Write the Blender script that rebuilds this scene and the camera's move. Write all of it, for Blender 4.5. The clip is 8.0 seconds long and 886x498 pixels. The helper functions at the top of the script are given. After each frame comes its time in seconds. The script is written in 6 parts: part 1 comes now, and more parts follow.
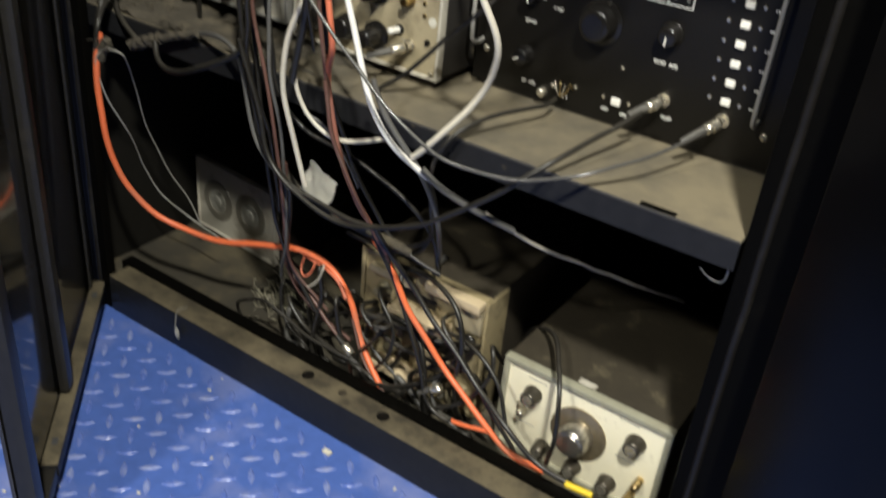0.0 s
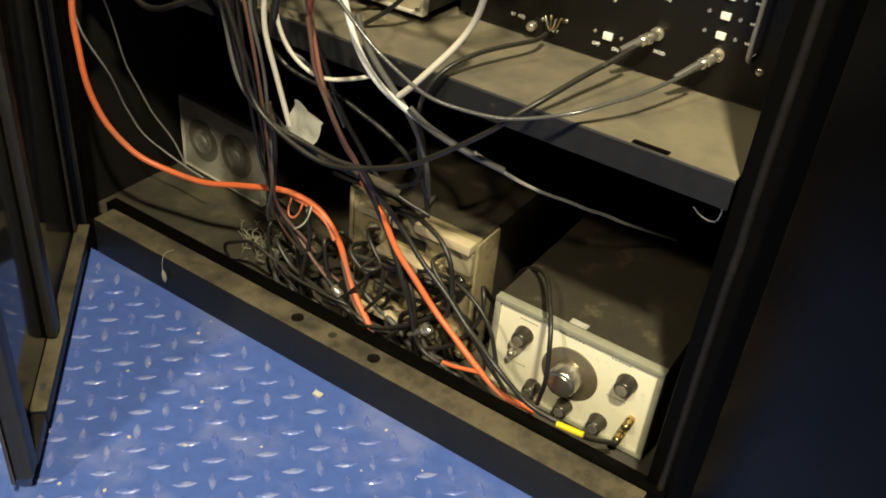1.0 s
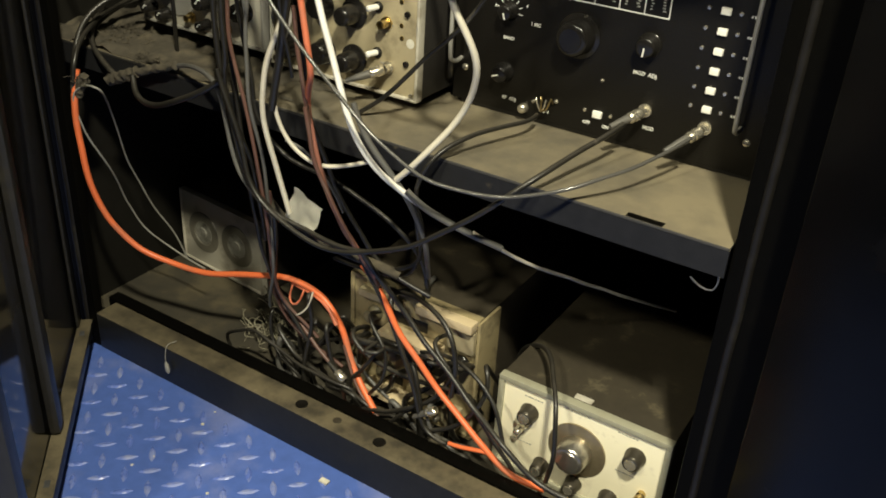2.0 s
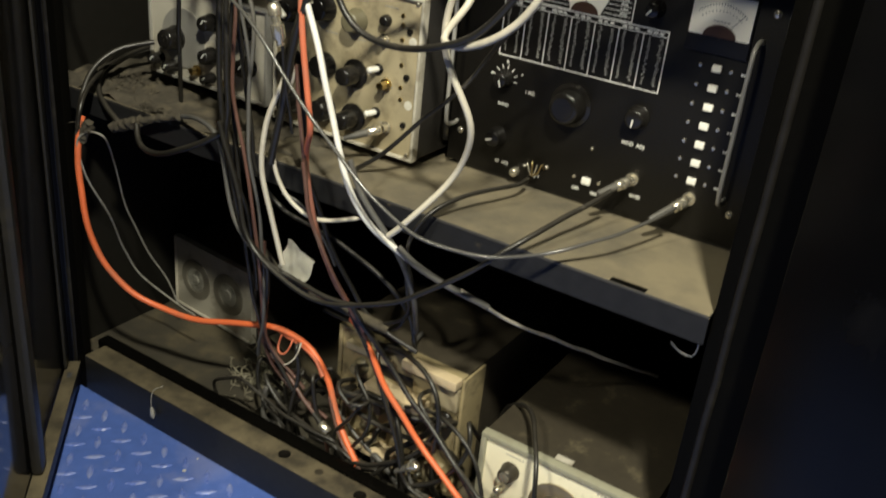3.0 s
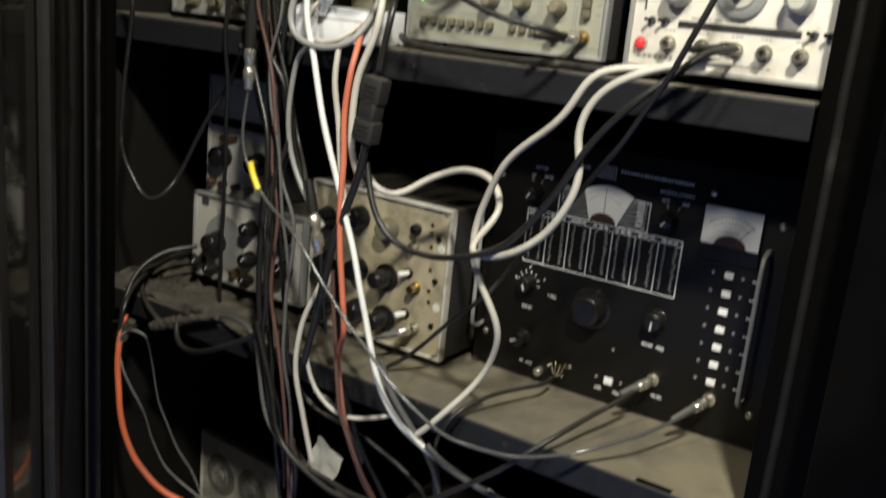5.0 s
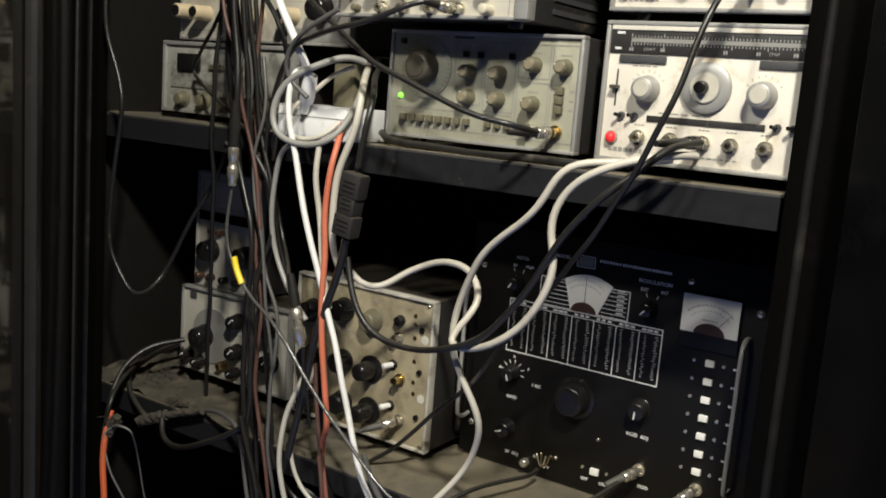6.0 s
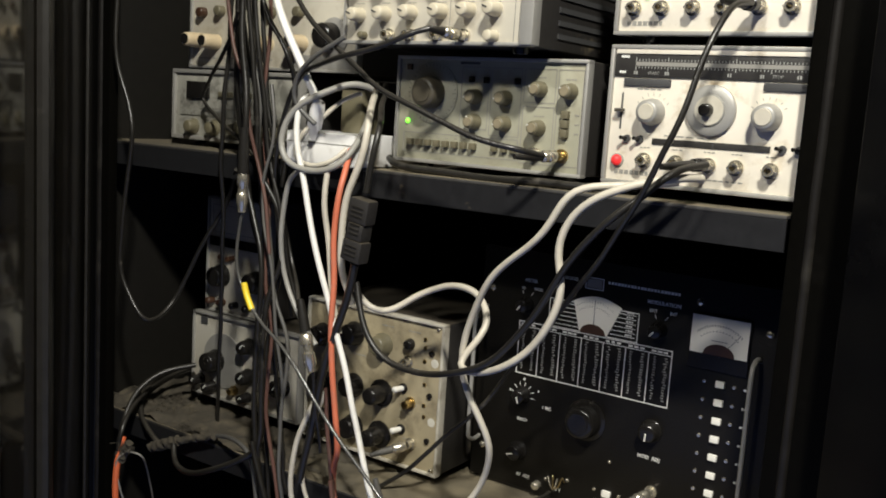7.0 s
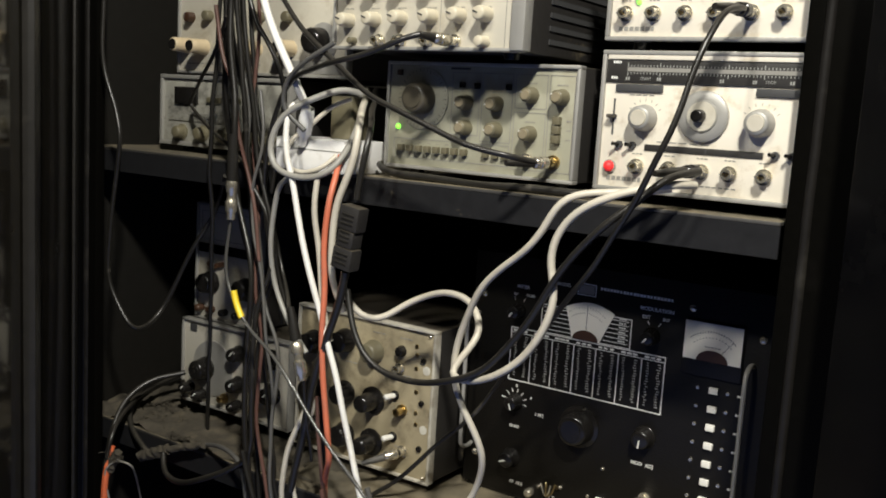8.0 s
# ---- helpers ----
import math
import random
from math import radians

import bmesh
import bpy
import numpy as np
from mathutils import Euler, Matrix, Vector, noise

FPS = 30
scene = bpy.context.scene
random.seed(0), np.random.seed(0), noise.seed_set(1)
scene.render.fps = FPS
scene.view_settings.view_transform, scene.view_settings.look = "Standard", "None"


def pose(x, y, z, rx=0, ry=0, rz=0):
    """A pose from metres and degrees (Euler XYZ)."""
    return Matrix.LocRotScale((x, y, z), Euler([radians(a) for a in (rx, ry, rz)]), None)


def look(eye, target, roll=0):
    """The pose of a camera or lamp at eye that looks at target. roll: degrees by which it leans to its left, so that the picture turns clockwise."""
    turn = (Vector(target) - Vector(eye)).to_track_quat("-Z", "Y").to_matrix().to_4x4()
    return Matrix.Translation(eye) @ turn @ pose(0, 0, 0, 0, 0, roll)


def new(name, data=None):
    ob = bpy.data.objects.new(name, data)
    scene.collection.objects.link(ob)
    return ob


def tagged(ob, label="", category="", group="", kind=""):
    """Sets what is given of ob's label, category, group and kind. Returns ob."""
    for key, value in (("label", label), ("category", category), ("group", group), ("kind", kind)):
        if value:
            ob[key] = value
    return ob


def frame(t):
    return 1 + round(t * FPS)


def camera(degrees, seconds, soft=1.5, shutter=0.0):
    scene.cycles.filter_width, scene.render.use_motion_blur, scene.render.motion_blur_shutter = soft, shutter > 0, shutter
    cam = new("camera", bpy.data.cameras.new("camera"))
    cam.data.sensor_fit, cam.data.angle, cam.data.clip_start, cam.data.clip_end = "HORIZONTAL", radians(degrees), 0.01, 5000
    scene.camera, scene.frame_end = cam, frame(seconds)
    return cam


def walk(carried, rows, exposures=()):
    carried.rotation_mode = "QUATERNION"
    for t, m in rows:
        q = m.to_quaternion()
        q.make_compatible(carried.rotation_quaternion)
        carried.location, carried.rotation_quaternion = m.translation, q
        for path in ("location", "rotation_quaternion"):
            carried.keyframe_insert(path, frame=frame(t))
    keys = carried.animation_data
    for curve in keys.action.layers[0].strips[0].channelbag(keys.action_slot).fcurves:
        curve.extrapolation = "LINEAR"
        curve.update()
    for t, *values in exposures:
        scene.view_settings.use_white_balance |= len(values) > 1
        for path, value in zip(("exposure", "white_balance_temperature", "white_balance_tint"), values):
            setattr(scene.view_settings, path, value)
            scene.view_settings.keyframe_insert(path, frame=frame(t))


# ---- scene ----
cam = camera(50.8, 8.0, soft=1.8, shutter=0.6)
PATH = [
    (0, (1.17, -0.874, 0.982), (0.272, 0.586, -0.048), 6.0),
    (0.3, (1.163, -0.863, 0.981), (0.337, 0.543, -0.124), 6.2),
    (0.5, (1.161, -0.858, 0.98), (0.325, 0.548, -0.17), 6.2),
    (1, (1.162, -0.854, 0.977), (0.328, 0.559, -0.167), 6.0),
    (1.5, (1.163, -0.867, 0.976), (0.286, 0.607, -0.052), 4.8),
    (1.7, (1.165, -0.866, 0.976), (0.283, 0.595, -0.008), 3.4),
    (2.8, (1.179, -0.882, 0.989), (0.27, 0.648, 0.064), 5.2),
    (3, (1.182, -0.887, 0.99), (0.266, 0.658, 0.111), 6.1),
    (3.5, (1.184, -0.883, 0.982), (0.286, 0.689, 0.131), 7.6),
    (3.7, (1.183, -0.886, 0.982), (0.303, 0.659, 0.133), 7.5),
    (4, (1.18, -0.897, 0.982), (0.239, 0.689, 0.208), 6.8),
    (4.2, (1.186, -0.907, 0.986), (0.149, 0.631, 0.322), 5.6),
    (4.5, (1.197, -0.922, 1.0), (0.132, 0.664, 0.409), 5.5),
    (5, (1.194, -0.932, 1.019), (0.138, 0.69, 0.515), 5.5),
    (5.2, (1.199, -0.932, 1.014), (0.147, 0.679, 0.593), 5.5),
    (6.3, (1.223, -0.921, 1.037), (0.127, 0.719, 0.711), 4.4),
    (6.5, (1.223, -0.922, 1.037), (0.127, 0.719, 0.712), 4.4),
    (7, (1.225, -0.925, 1.04), (0.105, 0.706, 0.749), 3.7),
    (7.5, (1.222, -0.922, 1.046), (0.101, 0.71, 0.758), 2.8),
    (8, (1.218, -0.918, 1.046), (0.115, 0.725, 0.758), 3.5),
]
walk(cam, [(t, look(eye, target, roll)) for t, eye, target, roll in PATH],
     exposures=[(0.0, 0.25, 6100, 7), (0.5, 0.30, 6900, 2), (1.0, 0.35, 7700, 0), (1.7, 0.30, 7300, 0), (3.0, 0.18, 6700, 2), (4.0, 0.11, 6450, 4), (5.0, -0.10, 6050, 7), (6.5, -0.2, 6150, 9), (8.0, -0.2, 6150, 9)])

# ---- light: a dark room with a ceiling lamp behind the viewer, and an added fill lamp ----
world = bpy.data.worlds.new("world")
world.use_nodes = True
world.node_tree.nodes["Background"].inputs[0].default_value = (0.010, 0.011, 0.014, 1)
world.node_tree.nodes["Background"].inputs[1].default_value = 0.8
scene.world = world
LAMP_NEAR, NEAR_WATTS = (1.58, -1.20, 2.50), 80.0
# added fill, unseen: brightens what the near lamp leaves in shade
LAMP_FILL, FILL_WATTS = (0.60, -2.35, 2.58), 42.0
LAMP_COLOUR = (1.0, 0.93, 0.80)


# ---- materials ----
def material(name, colour, rough=0.5, metal=0.0, vary=0.25, scale=40.0, bump=0.0, dust=None, dust_amount=0.0, dust_scale=9.0, top_dust=0.0, coat=0.0, spec=0.5):
    """Base colour varied by fine grain and by larger stains; dust is a second colour in worn patches, and lies on upward faces."""
    m = bpy.data.materials.new(name)
    m.use_nodes = True
    nt = m.node_tree
    b = nt.nodes["Principled BSDF"]
    b.inputs["Roughness"].default_value = rough
    b.inputs["Metallic"].default_value = metal
    b.inputs["Coat Weight"].default_value = coat
    b.inputs["Specular IOR Level"].default_value = spec
    co = nt.nodes.new("ShaderNodeTexCoord")
    fine = nt.nodes.new("ShaderNodeTexNoise")
    fine.inputs["Scale"].default_value, fine.inputs["Detail"].default_value = scale, 5
    nt.links.new(co.outputs["Object"], fine.inputs["Vector"])
    mix = nt.nodes.new("ShaderNodeMix")
    mix.data_type = "RGBA"
    mix.inputs["A"].default_value = (*[c * (1 - vary) for c in colour], 1)
    mix.inputs["B"].default_value = (*[min(1, c * (1 + vary)) for c in colour], 1)
    nt.links.new(fine.outputs["Fac"], mix.inputs["Factor"])
    out = mix.outputs["Result"]
    if dust:
        big = nt.nodes.new("ShaderNodeTexNoise")
        big.inputs["Scale"].default_value, big.inputs["Detail"].default_value, big.inputs["Roughness"].default_value = dust_scale, 6, 0.65
        nt.links.new(co.outputs["Object"], big.inputs["Vector"])
        ramp = nt.nodes.new("ShaderNodeMapRange")
        ramp.inputs[1].default_value, ramp.inputs[2].default_value = 0.62 - 0.35 * dust_amount, 0.85 - 0.35 * dust_amount
        nt.links.new(big.outputs["Fac"], ramp.inputs[0])
        fac = ramp.outputs[0]
        if top_dust:
            geo = nt.nodes.new("ShaderNodeNewGeometry")
            sep = nt.nodes.new("ShaderNodeSeparateXYZ")
            nt.links.new(geo.outputs["Normal"], sep.inputs[0])
            up = nt.nodes.new("ShaderNodeMapRange")
            up.inputs[1].default_value, up.inputs[2].default_value, up.inputs[4].default_value = 0.35, 0.95, top_dust
            nt.links.new(sep.outputs["Z"], up.inputs[0])
            patch = nt.nodes.new("ShaderNodeMapRange")
            patch.inputs[1].default_value, patch.inputs[2].default_value, patch.inputs[3].default_value = 0.36, 0.60, 0.35
            nt.links.new(big.outputs["Fac"], patch.inputs[0])
            worn = nt.nodes.new("ShaderNodeMath")
            worn.operation = "MULTIPLY"
            nt.links.new(up.outputs[0], worn.inputs[0])
            nt.links.new(patch.outputs[0], worn.inputs[1])
            add = nt.nodes.new("ShaderNodeMath")
            add.operation, add.use_clamp = "ADD", True
            nt.links.new(fac, add.inputs[0])
            nt.links.new(worn.outputs[0], add.inputs[1])
            fac = add.outputs[0]
        mix2 = nt.nodes.new("ShaderNodeMix")
        mix2.data_type = "RGBA"
        mix2.inputs["B"].default_value = (*dust, 1)
        nt.links.new(out, mix2.inputs["A"])
        nt.links.new(fac, mix2.inputs["Factor"])
        out = mix2.outputs["Result"]
        rr = nt.nodes.new("ShaderNodeMapRange")
        rr.inputs[3].default_value, rr.inputs[4].default_value = rough, max(rough, 0.85)
        nt.links.new(fac, rr.inputs[0])
        nt.links.new(rr.outputs[0], b.inputs["Roughness"])
        if metal:
            mm = nt.nodes.new("ShaderNodeMapRange")
            mm.inputs[3].default_value, mm.inputs[4].default_value = metal, 0.0
            nt.links.new(fac, mm.inputs[0])
            nt.links.new(mm.outputs[0], b.inputs["Metallic"])
    nt.links.new(out, b.inputs["Base Color"])
    if bump:
        bp = nt.nodes.new("ShaderNodeBump")
        bp.inputs["Strength"].default_value, bp.inputs["Distance"].default_value = bump, 0.002
        nt.links.new(fine.outputs["Fac"], bp.inputs["Height"])
        nt.links.new(bp.outputs[0], b.inputs["Normal"])
    return m


def glow(name, colour, strength):
    m = bpy.data.materials.new(name)
    m.use_nodes = True
    b = m.node_tree.nodes["Principled BSDF"]
    b.inputs["Base Color"].default_value = (*colour, 1)
    b.inputs["Emission Color"].default_value = (*colour, 1)
    b.inputs["Emission Strength"].default_value = strength
    return m


DUST = (0.30, 0.24, 0.14)
M_BLUE = material("blue_floor_paint", (0.076, 0.137, 0.43), 0.36, vary=0.2, scale=60, bump=0.15, dust=(0.20, 0.235, 0.47), dust_amount=0.35, dust_scale=6)
M_TREAD = material("worn_blue_tread", (0.105, 0.165, 0.49), 0.27, vary=0.3, scale=90, dust=(0.27, 0.31, 0.52), dust_amount=0.5, dust_scale=40)
M_STEEL = material("black_cabinet_paint", (0.0028, 0.0026, 0.0021), 0.34, vary=0.3, scale=120, bump=0.1, dust=(0.007, 0.006, 0.005), dust_amount=0.1, spec=0.03)
# left leaf: black door paint, lightened in colour for the lamp falling on it
M_DOOR = material("glossy_black_door", (0.028, 0.025, 0.019), 0.09, vary=0.35, scale=30, bump=0.02, dust=(0.03, 0.026, 0.019), dust_amount=0.0, dust_scale=7, spec=0.8)
M_STILE = material("dull_black_stile", (0.021, 0.0195, 0.017), 0.38, vary=0.3, scale=60, bump=0.1, dust=(0.035, 0.03, 0.022), dust_amount=0.1, dust_scale=20, spec=0.35)
M_BEAD = material("worn_grey_bead", (0.010, 0.009, 0.008), 0.42, vary=0.5, scale=45, bump=0.3, dust=(0.038, 0.034, 0.026), dust_amount=0.25, dust_scale=9, spec=0.25)
# right leaf: same door paint, its shade put into a darker colour
M_DOOR_SHADED = material("glossy_black_door_shaded", (0.003, 0.003, 0.0035), 0.22, vary=0.3, scale=30, dust=(0.005, 0.005, 0.005), dust_amount=0.05, spec=0.13)
M_RAIL = material("dusty_black_steel", (0.016, 0.016, 0.017), 0.38, vary=0.3, scale=80, bump=0.15, dust=(0.20, 0.165, 0.10), dust_amount=-0.15, dust_scale=22, top_dust=0.62, spec=0.2)
M_SHELF = material("dusty_shelf", (0.05, 0.047, 0.042), 0.6, vary=0.3, scale=70, bump=0.25, dust=(0.20, 0.167, 0.104), dust_amount=-0.25, dust_scale=7, top_dust=0.85)
M_PAN = material("dusty_cabinet_floor", (0.030, 0.028, 0.023), 0.7, vary=0.3, scale=50, bump=0.3, dust=(0.095, 0.078, 0.046), dust_amount=0.3, dust_scale=10, top_dust=0.5)
M_WALL = material("dark_room_wall", (0.07, 0.068, 0.064), 0.7, vary=0.25, scale=8)
M_CREAM = material("cream_panel_paint", (0.90, 0.84, 0.63), 0.40, vary=0.05, scale=25, dust=(0.50, 0.44, 0.32), dust_amount=0.06, dust_scale=25)
M_BEIGE = material("beige_panel_paint", (0.34, 0.29, 0.185), 0.5, vary=0.18, scale=40, dust=(0.15, 0.12, 0.07), dust_amount=0.36, dust_scale=24)
M_WHITE = material("white_panel_paint", (0.76, 0.705, 0.59), 0.4, vary=0.08, scale=40, dust=(0.45, 0.36, 0.23), dust_amount=0.26, dust_scale=30)
M_GREYPANEL = material("light_grey_panel", (0.34, 0.33, 0.245), 0.5, vary=0.14, scale=45, dust=(0.27, 0.245, 0.17), dust_amount=0.3, dust_scale=14)
M_OLDPANEL = material("dusty_grey_panel", (0.52, 0.49, 0.41), 0.6, vary=0.12, scale=25, dust=(0.24, 0.21, 0.155), dust_amount=0.35, dust_scale=18)
M_ALU = material("brushed_aluminium", (0.70, 0.65, 0.53), 0.34, metal=0.3, vary=0.1, scale=150)
M_STEELDIAL = material("brushed_steel_dial", (0.52, 0.49, 0.43), 0.28, metal=0.92, vary=0.15, scale=220)
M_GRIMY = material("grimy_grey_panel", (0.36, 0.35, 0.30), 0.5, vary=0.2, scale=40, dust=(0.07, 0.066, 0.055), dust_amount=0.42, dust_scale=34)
M_IVORY = material("ivory_panel_paint", (0.53, 0.495, 0.405), 0.45, vary=0.08, scale=40, dust=(0.36, 0.31, 0.22), dust_amount=0.25, dust_scale=25)
M_DIALBROWN = material("brown_black_dial", (0.060, 0.052, 0.036), 0.42, vary=0.2, scale=60)
M_BRASSKNOB = material("yellowed_metal_knob", (0.34, 0.29, 0.19), 0.35, metal=0.3, vary=0.15, scale=80)
# black cabinet paint made lighter, in place of faint light inside the cabinet
M_STEEL_LIFTED = material("lifted_black_interior", (0.010, 0.0092, 0.0075), 0.6, vary=0.3, scale=60, dust=(0.014, 0.012, 0.009), dust_amount=0.1, dust_scale=5, spec=0.2)
M_OLDBEIGE = material("grimy_beige_panel", (0.30, 0.245, 0.135), 0.55, vary=0.15, scale=30, dust=(0.07, 0.055, 0.035), dust_amount=0.3, dust_scale=22)
M_BRONZEDIAL = material("tarnished_dial", (0.34, 0.28, 0.18), 0.33, metal=0.7, vary=0.2, scale=120)
M_TRIM = material("grey_trim", (0.36, 0.35, 0.32), 0.45, metal=0.3, vary=0.1, scale=60)
M_CASE = material("dark_grey_case", (0.022, 0.020, 0.018), 0.55, vary=0.2, scale=120, bump=0.2, dust=DUST, dust_amount=-0.1, dust_scale=12, top_dust=0.14)
M_TANCASE = material("dusty_tan_case", (0.030, 0.024, 0.015), 0.65, vary=0.25, scale=80, bump=0.25, dust=(0.13, 0.108, 0.062), dust_amount=0.10, dust_scale=26, top_dust=0.10)
M_BLACKPANEL = material("black_crackle_panel", (0.0068, 0.0060, 0.0048), 0.4, vary=0.3, scale=300, bump=0.25, spec=0.3)
M_BAKELITE = material("black_bakelite", (0.012, 0.011, 0.010), 0.2, vary=0.2, scale=60, dust=(0.08, 0.07, 0.05), dust_amount=-0.05, dust_scale=60)
M_GREYKNOB = material("grey_knob_plastic", (0.14, 0.125, 0.078), 0.42, vary=0.15, scale=60)
M_TANKNOB = material("yellowed_knob_plastic", (0.58, 0.47, 0.30), 0.4, vary=0.1, scale=60)
M_CREAMKNOB = material("cream_knob_plastic", (0.54, 0.49, 0.37), 0.4, vary=0.08, scale=60)
M_NICKEL = material("nickel_plate", (0.70, 0.65, 0.53), 0.22, metal=0.85, vary=0.1, scale=90)
M_DARKKNOB = material("dark_metal_knob", (0.085, 0.075, 0.058), 0.28, metal=0.6, vary=0.25, scale=120)
M_BRASS = material("dull_brass", (0.55, 0.42, 0.20), 0.3, metal=1.0, vary=0.15, scale=90)
M_INK = material("dark_print", (0.05, 0.05, 0.05), 0.6, vary=0.1)
M_GREYINK = material("grey_print", (0.26, 0.25, 0.22), 0.6, vary=0.1)
M_FAINTINK = material("faint_white_print", (0.31, 0.31, 0.285), 0.55, vary=0.2, scale=200)
M_DIALGREY = material("dark_grey_dial", (0.19, 0.175, 0.14), 0.4, vary=0.12, scale=60)
M_WHITEINK = material("white_print", (0.76, 0.76, 0.71), 0.55, vary=0.15, scale=200)
M_SWITCH = material("white_slide_switch", (0.85, 0.83, 0.76), 0.35, vary=0.05)
M_METERFACE = material("meter_paper", (0.80, 0.77, 0.68), 0.6, vary=0.05, scale=20)
M_AMBER = material("brown_meter_hub", (0.055, 0.028, 0.016), 0.3, vary=0.2)
M_RED = glow("red_power_lamp", (0.9, 0.03, 0.03), 0.5)
M_GREEN = glow("green_power_lamp", (0.26, 1.0, 0.06), 1.6)
M_BLACK_PVC = material("black_cable_jacket", (0.0155, 0.0142, 0.0120), 0.34, vary=0.3, scale=60, dust=(0.13, 0.115, 0.09), dust_amount=0.0, dust_scale=22, top_dust=0.25)
M_GREY_PVC = material("grey_cable_jacket", (0.095, 0.092, 0.085), 0.42, vary=0.2, scale=60, dust=(0.10, 0.09, 0.07), dust_amount=0.3, dust_scale=16)
M_WHITE_PVC = material("white_cable_jacket", (0.80, 0.78, 0.72), 0.38, vary=0.05, scale=40, dust=(0.55, 0.50, 0.42), dust_amount=0.15, dust_scale=14)
M_CREAM_PVC = material("cream_cable_jacket", (0.55, 0.51, 0.42), 0.42, vary=0.08, scale=40, dust=(0.33, 0.30, 0.24), dust_amount=0.3, dust_scale=14)
M_ORANGE_PVC = material("orange_cable_jacket", (0.78, 0.17, 0.06), 0.42, vary=0.08, scale=40, dust=(0.45, 0.16, 0.09), dust_amount=0.25, dust_scale=14)
M_BROWN_PVC = material("brown_cable_jacket", (0.11, 0.055, 0.042), 0.45, vary=0.2, scale=40, dust=(0.12, 0.09, 0.07), dust_amount=0.25, dust_scale=14)
M_SHINY_PVC = material("shiny_grey_cable_jacket", (0.075, 0.072, 0.066), 0.2, vary=0.15, scale=40)
M_PINK_PVC = material("dull_pink_cable_jacket", (0.30, 0.12, 0.085), 0.45, vary=0.15, scale=40, dust=(0.16, 0.10, 0.08), dust_amount=0.3, dust_scale=14)
M_SALMON_PVC = material("salmon_cable_jacket", (0.60, 0.165, 0.085), 0.45, vary=0.1, scale=40, dust=(0.36, 0.15, 0.10), dust_amount=0.35, dust_scale=14)
M_LIGHTGREY_PVC = material("light_grey_cable_jacket", (0.29, 0.28, 0.25), 0.42, vary=0.12, scale=40, dust=(0.20, 0.18, 0.14), dust_amount=0.25, dust_scale=14)
M_YELLOW = material("yellow_sleeve", (0.85, 0.62, 0.03), 0.4, vary=0.06)
M_WHITEPLASTIC = material("white_plastic", (0.80, 0.79, 0.76), 0.4, vary=0.04, scale=30, dust=(0.5, 0.47, 0.4), dust_amount=0.1, dust_scale=20)
M_PAPER = material("dirty_paper", (0.62, 0.60, 0.52), 0.8, vary=0.1, scale=30, dust=(0.35, 0.32, 0.25), dust_amount=0.3, dust_scale=14)
M_FLUFF = material("dust_fluff", (0.062, 0.053, 0.038), 0.95, vary=0.5, scale=90, bump=0.6, dust=(0.13, 0.108, 0.07), dust_amount=0.35, dust_scale=26)
M_SCRAP = material("dull_wire_ends", (0.27, 0.25, 0.18), 0.5, vary=0.3, scale=60)
M_DEBRIS = material("pale_debris", (0.6, 0.57, 0.48), 0.8, vary=0.3, scale=200)

# ---- mesh helpers ----
BASE = {}


def thing(name, at, label, category, group="", kind=""):
    """An Empty at the base of a thing; its parts are given in room coordinates."""
    ob = new(name)
    ob.location, ob.empty_display_size = at, 0.02
    BASE[ob] = Vector(at)
    return tagged(ob, label, category, group, kind)


def finish(bm, smooth=True):
    if smooth:
        for f in bm.faces:
            f.smooth = True
        for e in bm.edges:
            e.smooth = e.calc_face_angle(0) < 0.85
    return bm


def part(name, bm, mat, parent=None, label=""):
    """Links a bmesh, given in room coordinates, as one mesh object under a thing or a part."""
    base = BASE.get(parent, Vector())
    bmesh.ops.translate(bm, verts=bm.verts, vec=-base)
    me = bpy.data.meshes.new(name)
    finish(bm).to_mesh(me)
    bm.free()
    me.materials.append(mat)
    ob = new(name, me)
    if parent:
        ob.parent = parent
        BASE[ob] = base
    return tagged(ob, label)


def solo(name, bm, mat, label, category, group="", kind="", at=None):
    """A thing of one mesh with its origin at its own place."""
    vs = [v.co for v in bm.verts]
    at = Vector(at) if at else Vector((sum(v.x for v in vs) / len(vs), sum(v.y for v in vs) / len(vs), min(v.z for v in vs)))
    bmesh.ops.translate(bm, verts=bm.verts, vec=-at)
    me = bpy.data.meshes.new(name)
    finish(bm).to_mesh(me)
    bm.free()
    me.materials.append(mat)
    ob = new(name, me)
    ob.location = at
    return tagged(ob, label, category, group, kind)


def block(a, b, bevel=0.0, bm=None, turn=None):
    bm = bm or bmesh.new()
    a, b = Vector(a), Vector(b)
    m = Matrix.Translation((a + b) / 2) @ (turn or Matrix.Identity(4)) @ Matrix.Diagonal((*[abs(c) for c in b - a], 1))
    made = bmesh.ops.create_cube(bm, size=1, matrix=m)
    if bevel:
        es = {e for v in made["verts"] for e in v.link_edges}
        bmesh.ops.bevel(bm, geom=list(es), offset=bevel, segments=2, affect="EDGES", profile=0.6)
    return bm


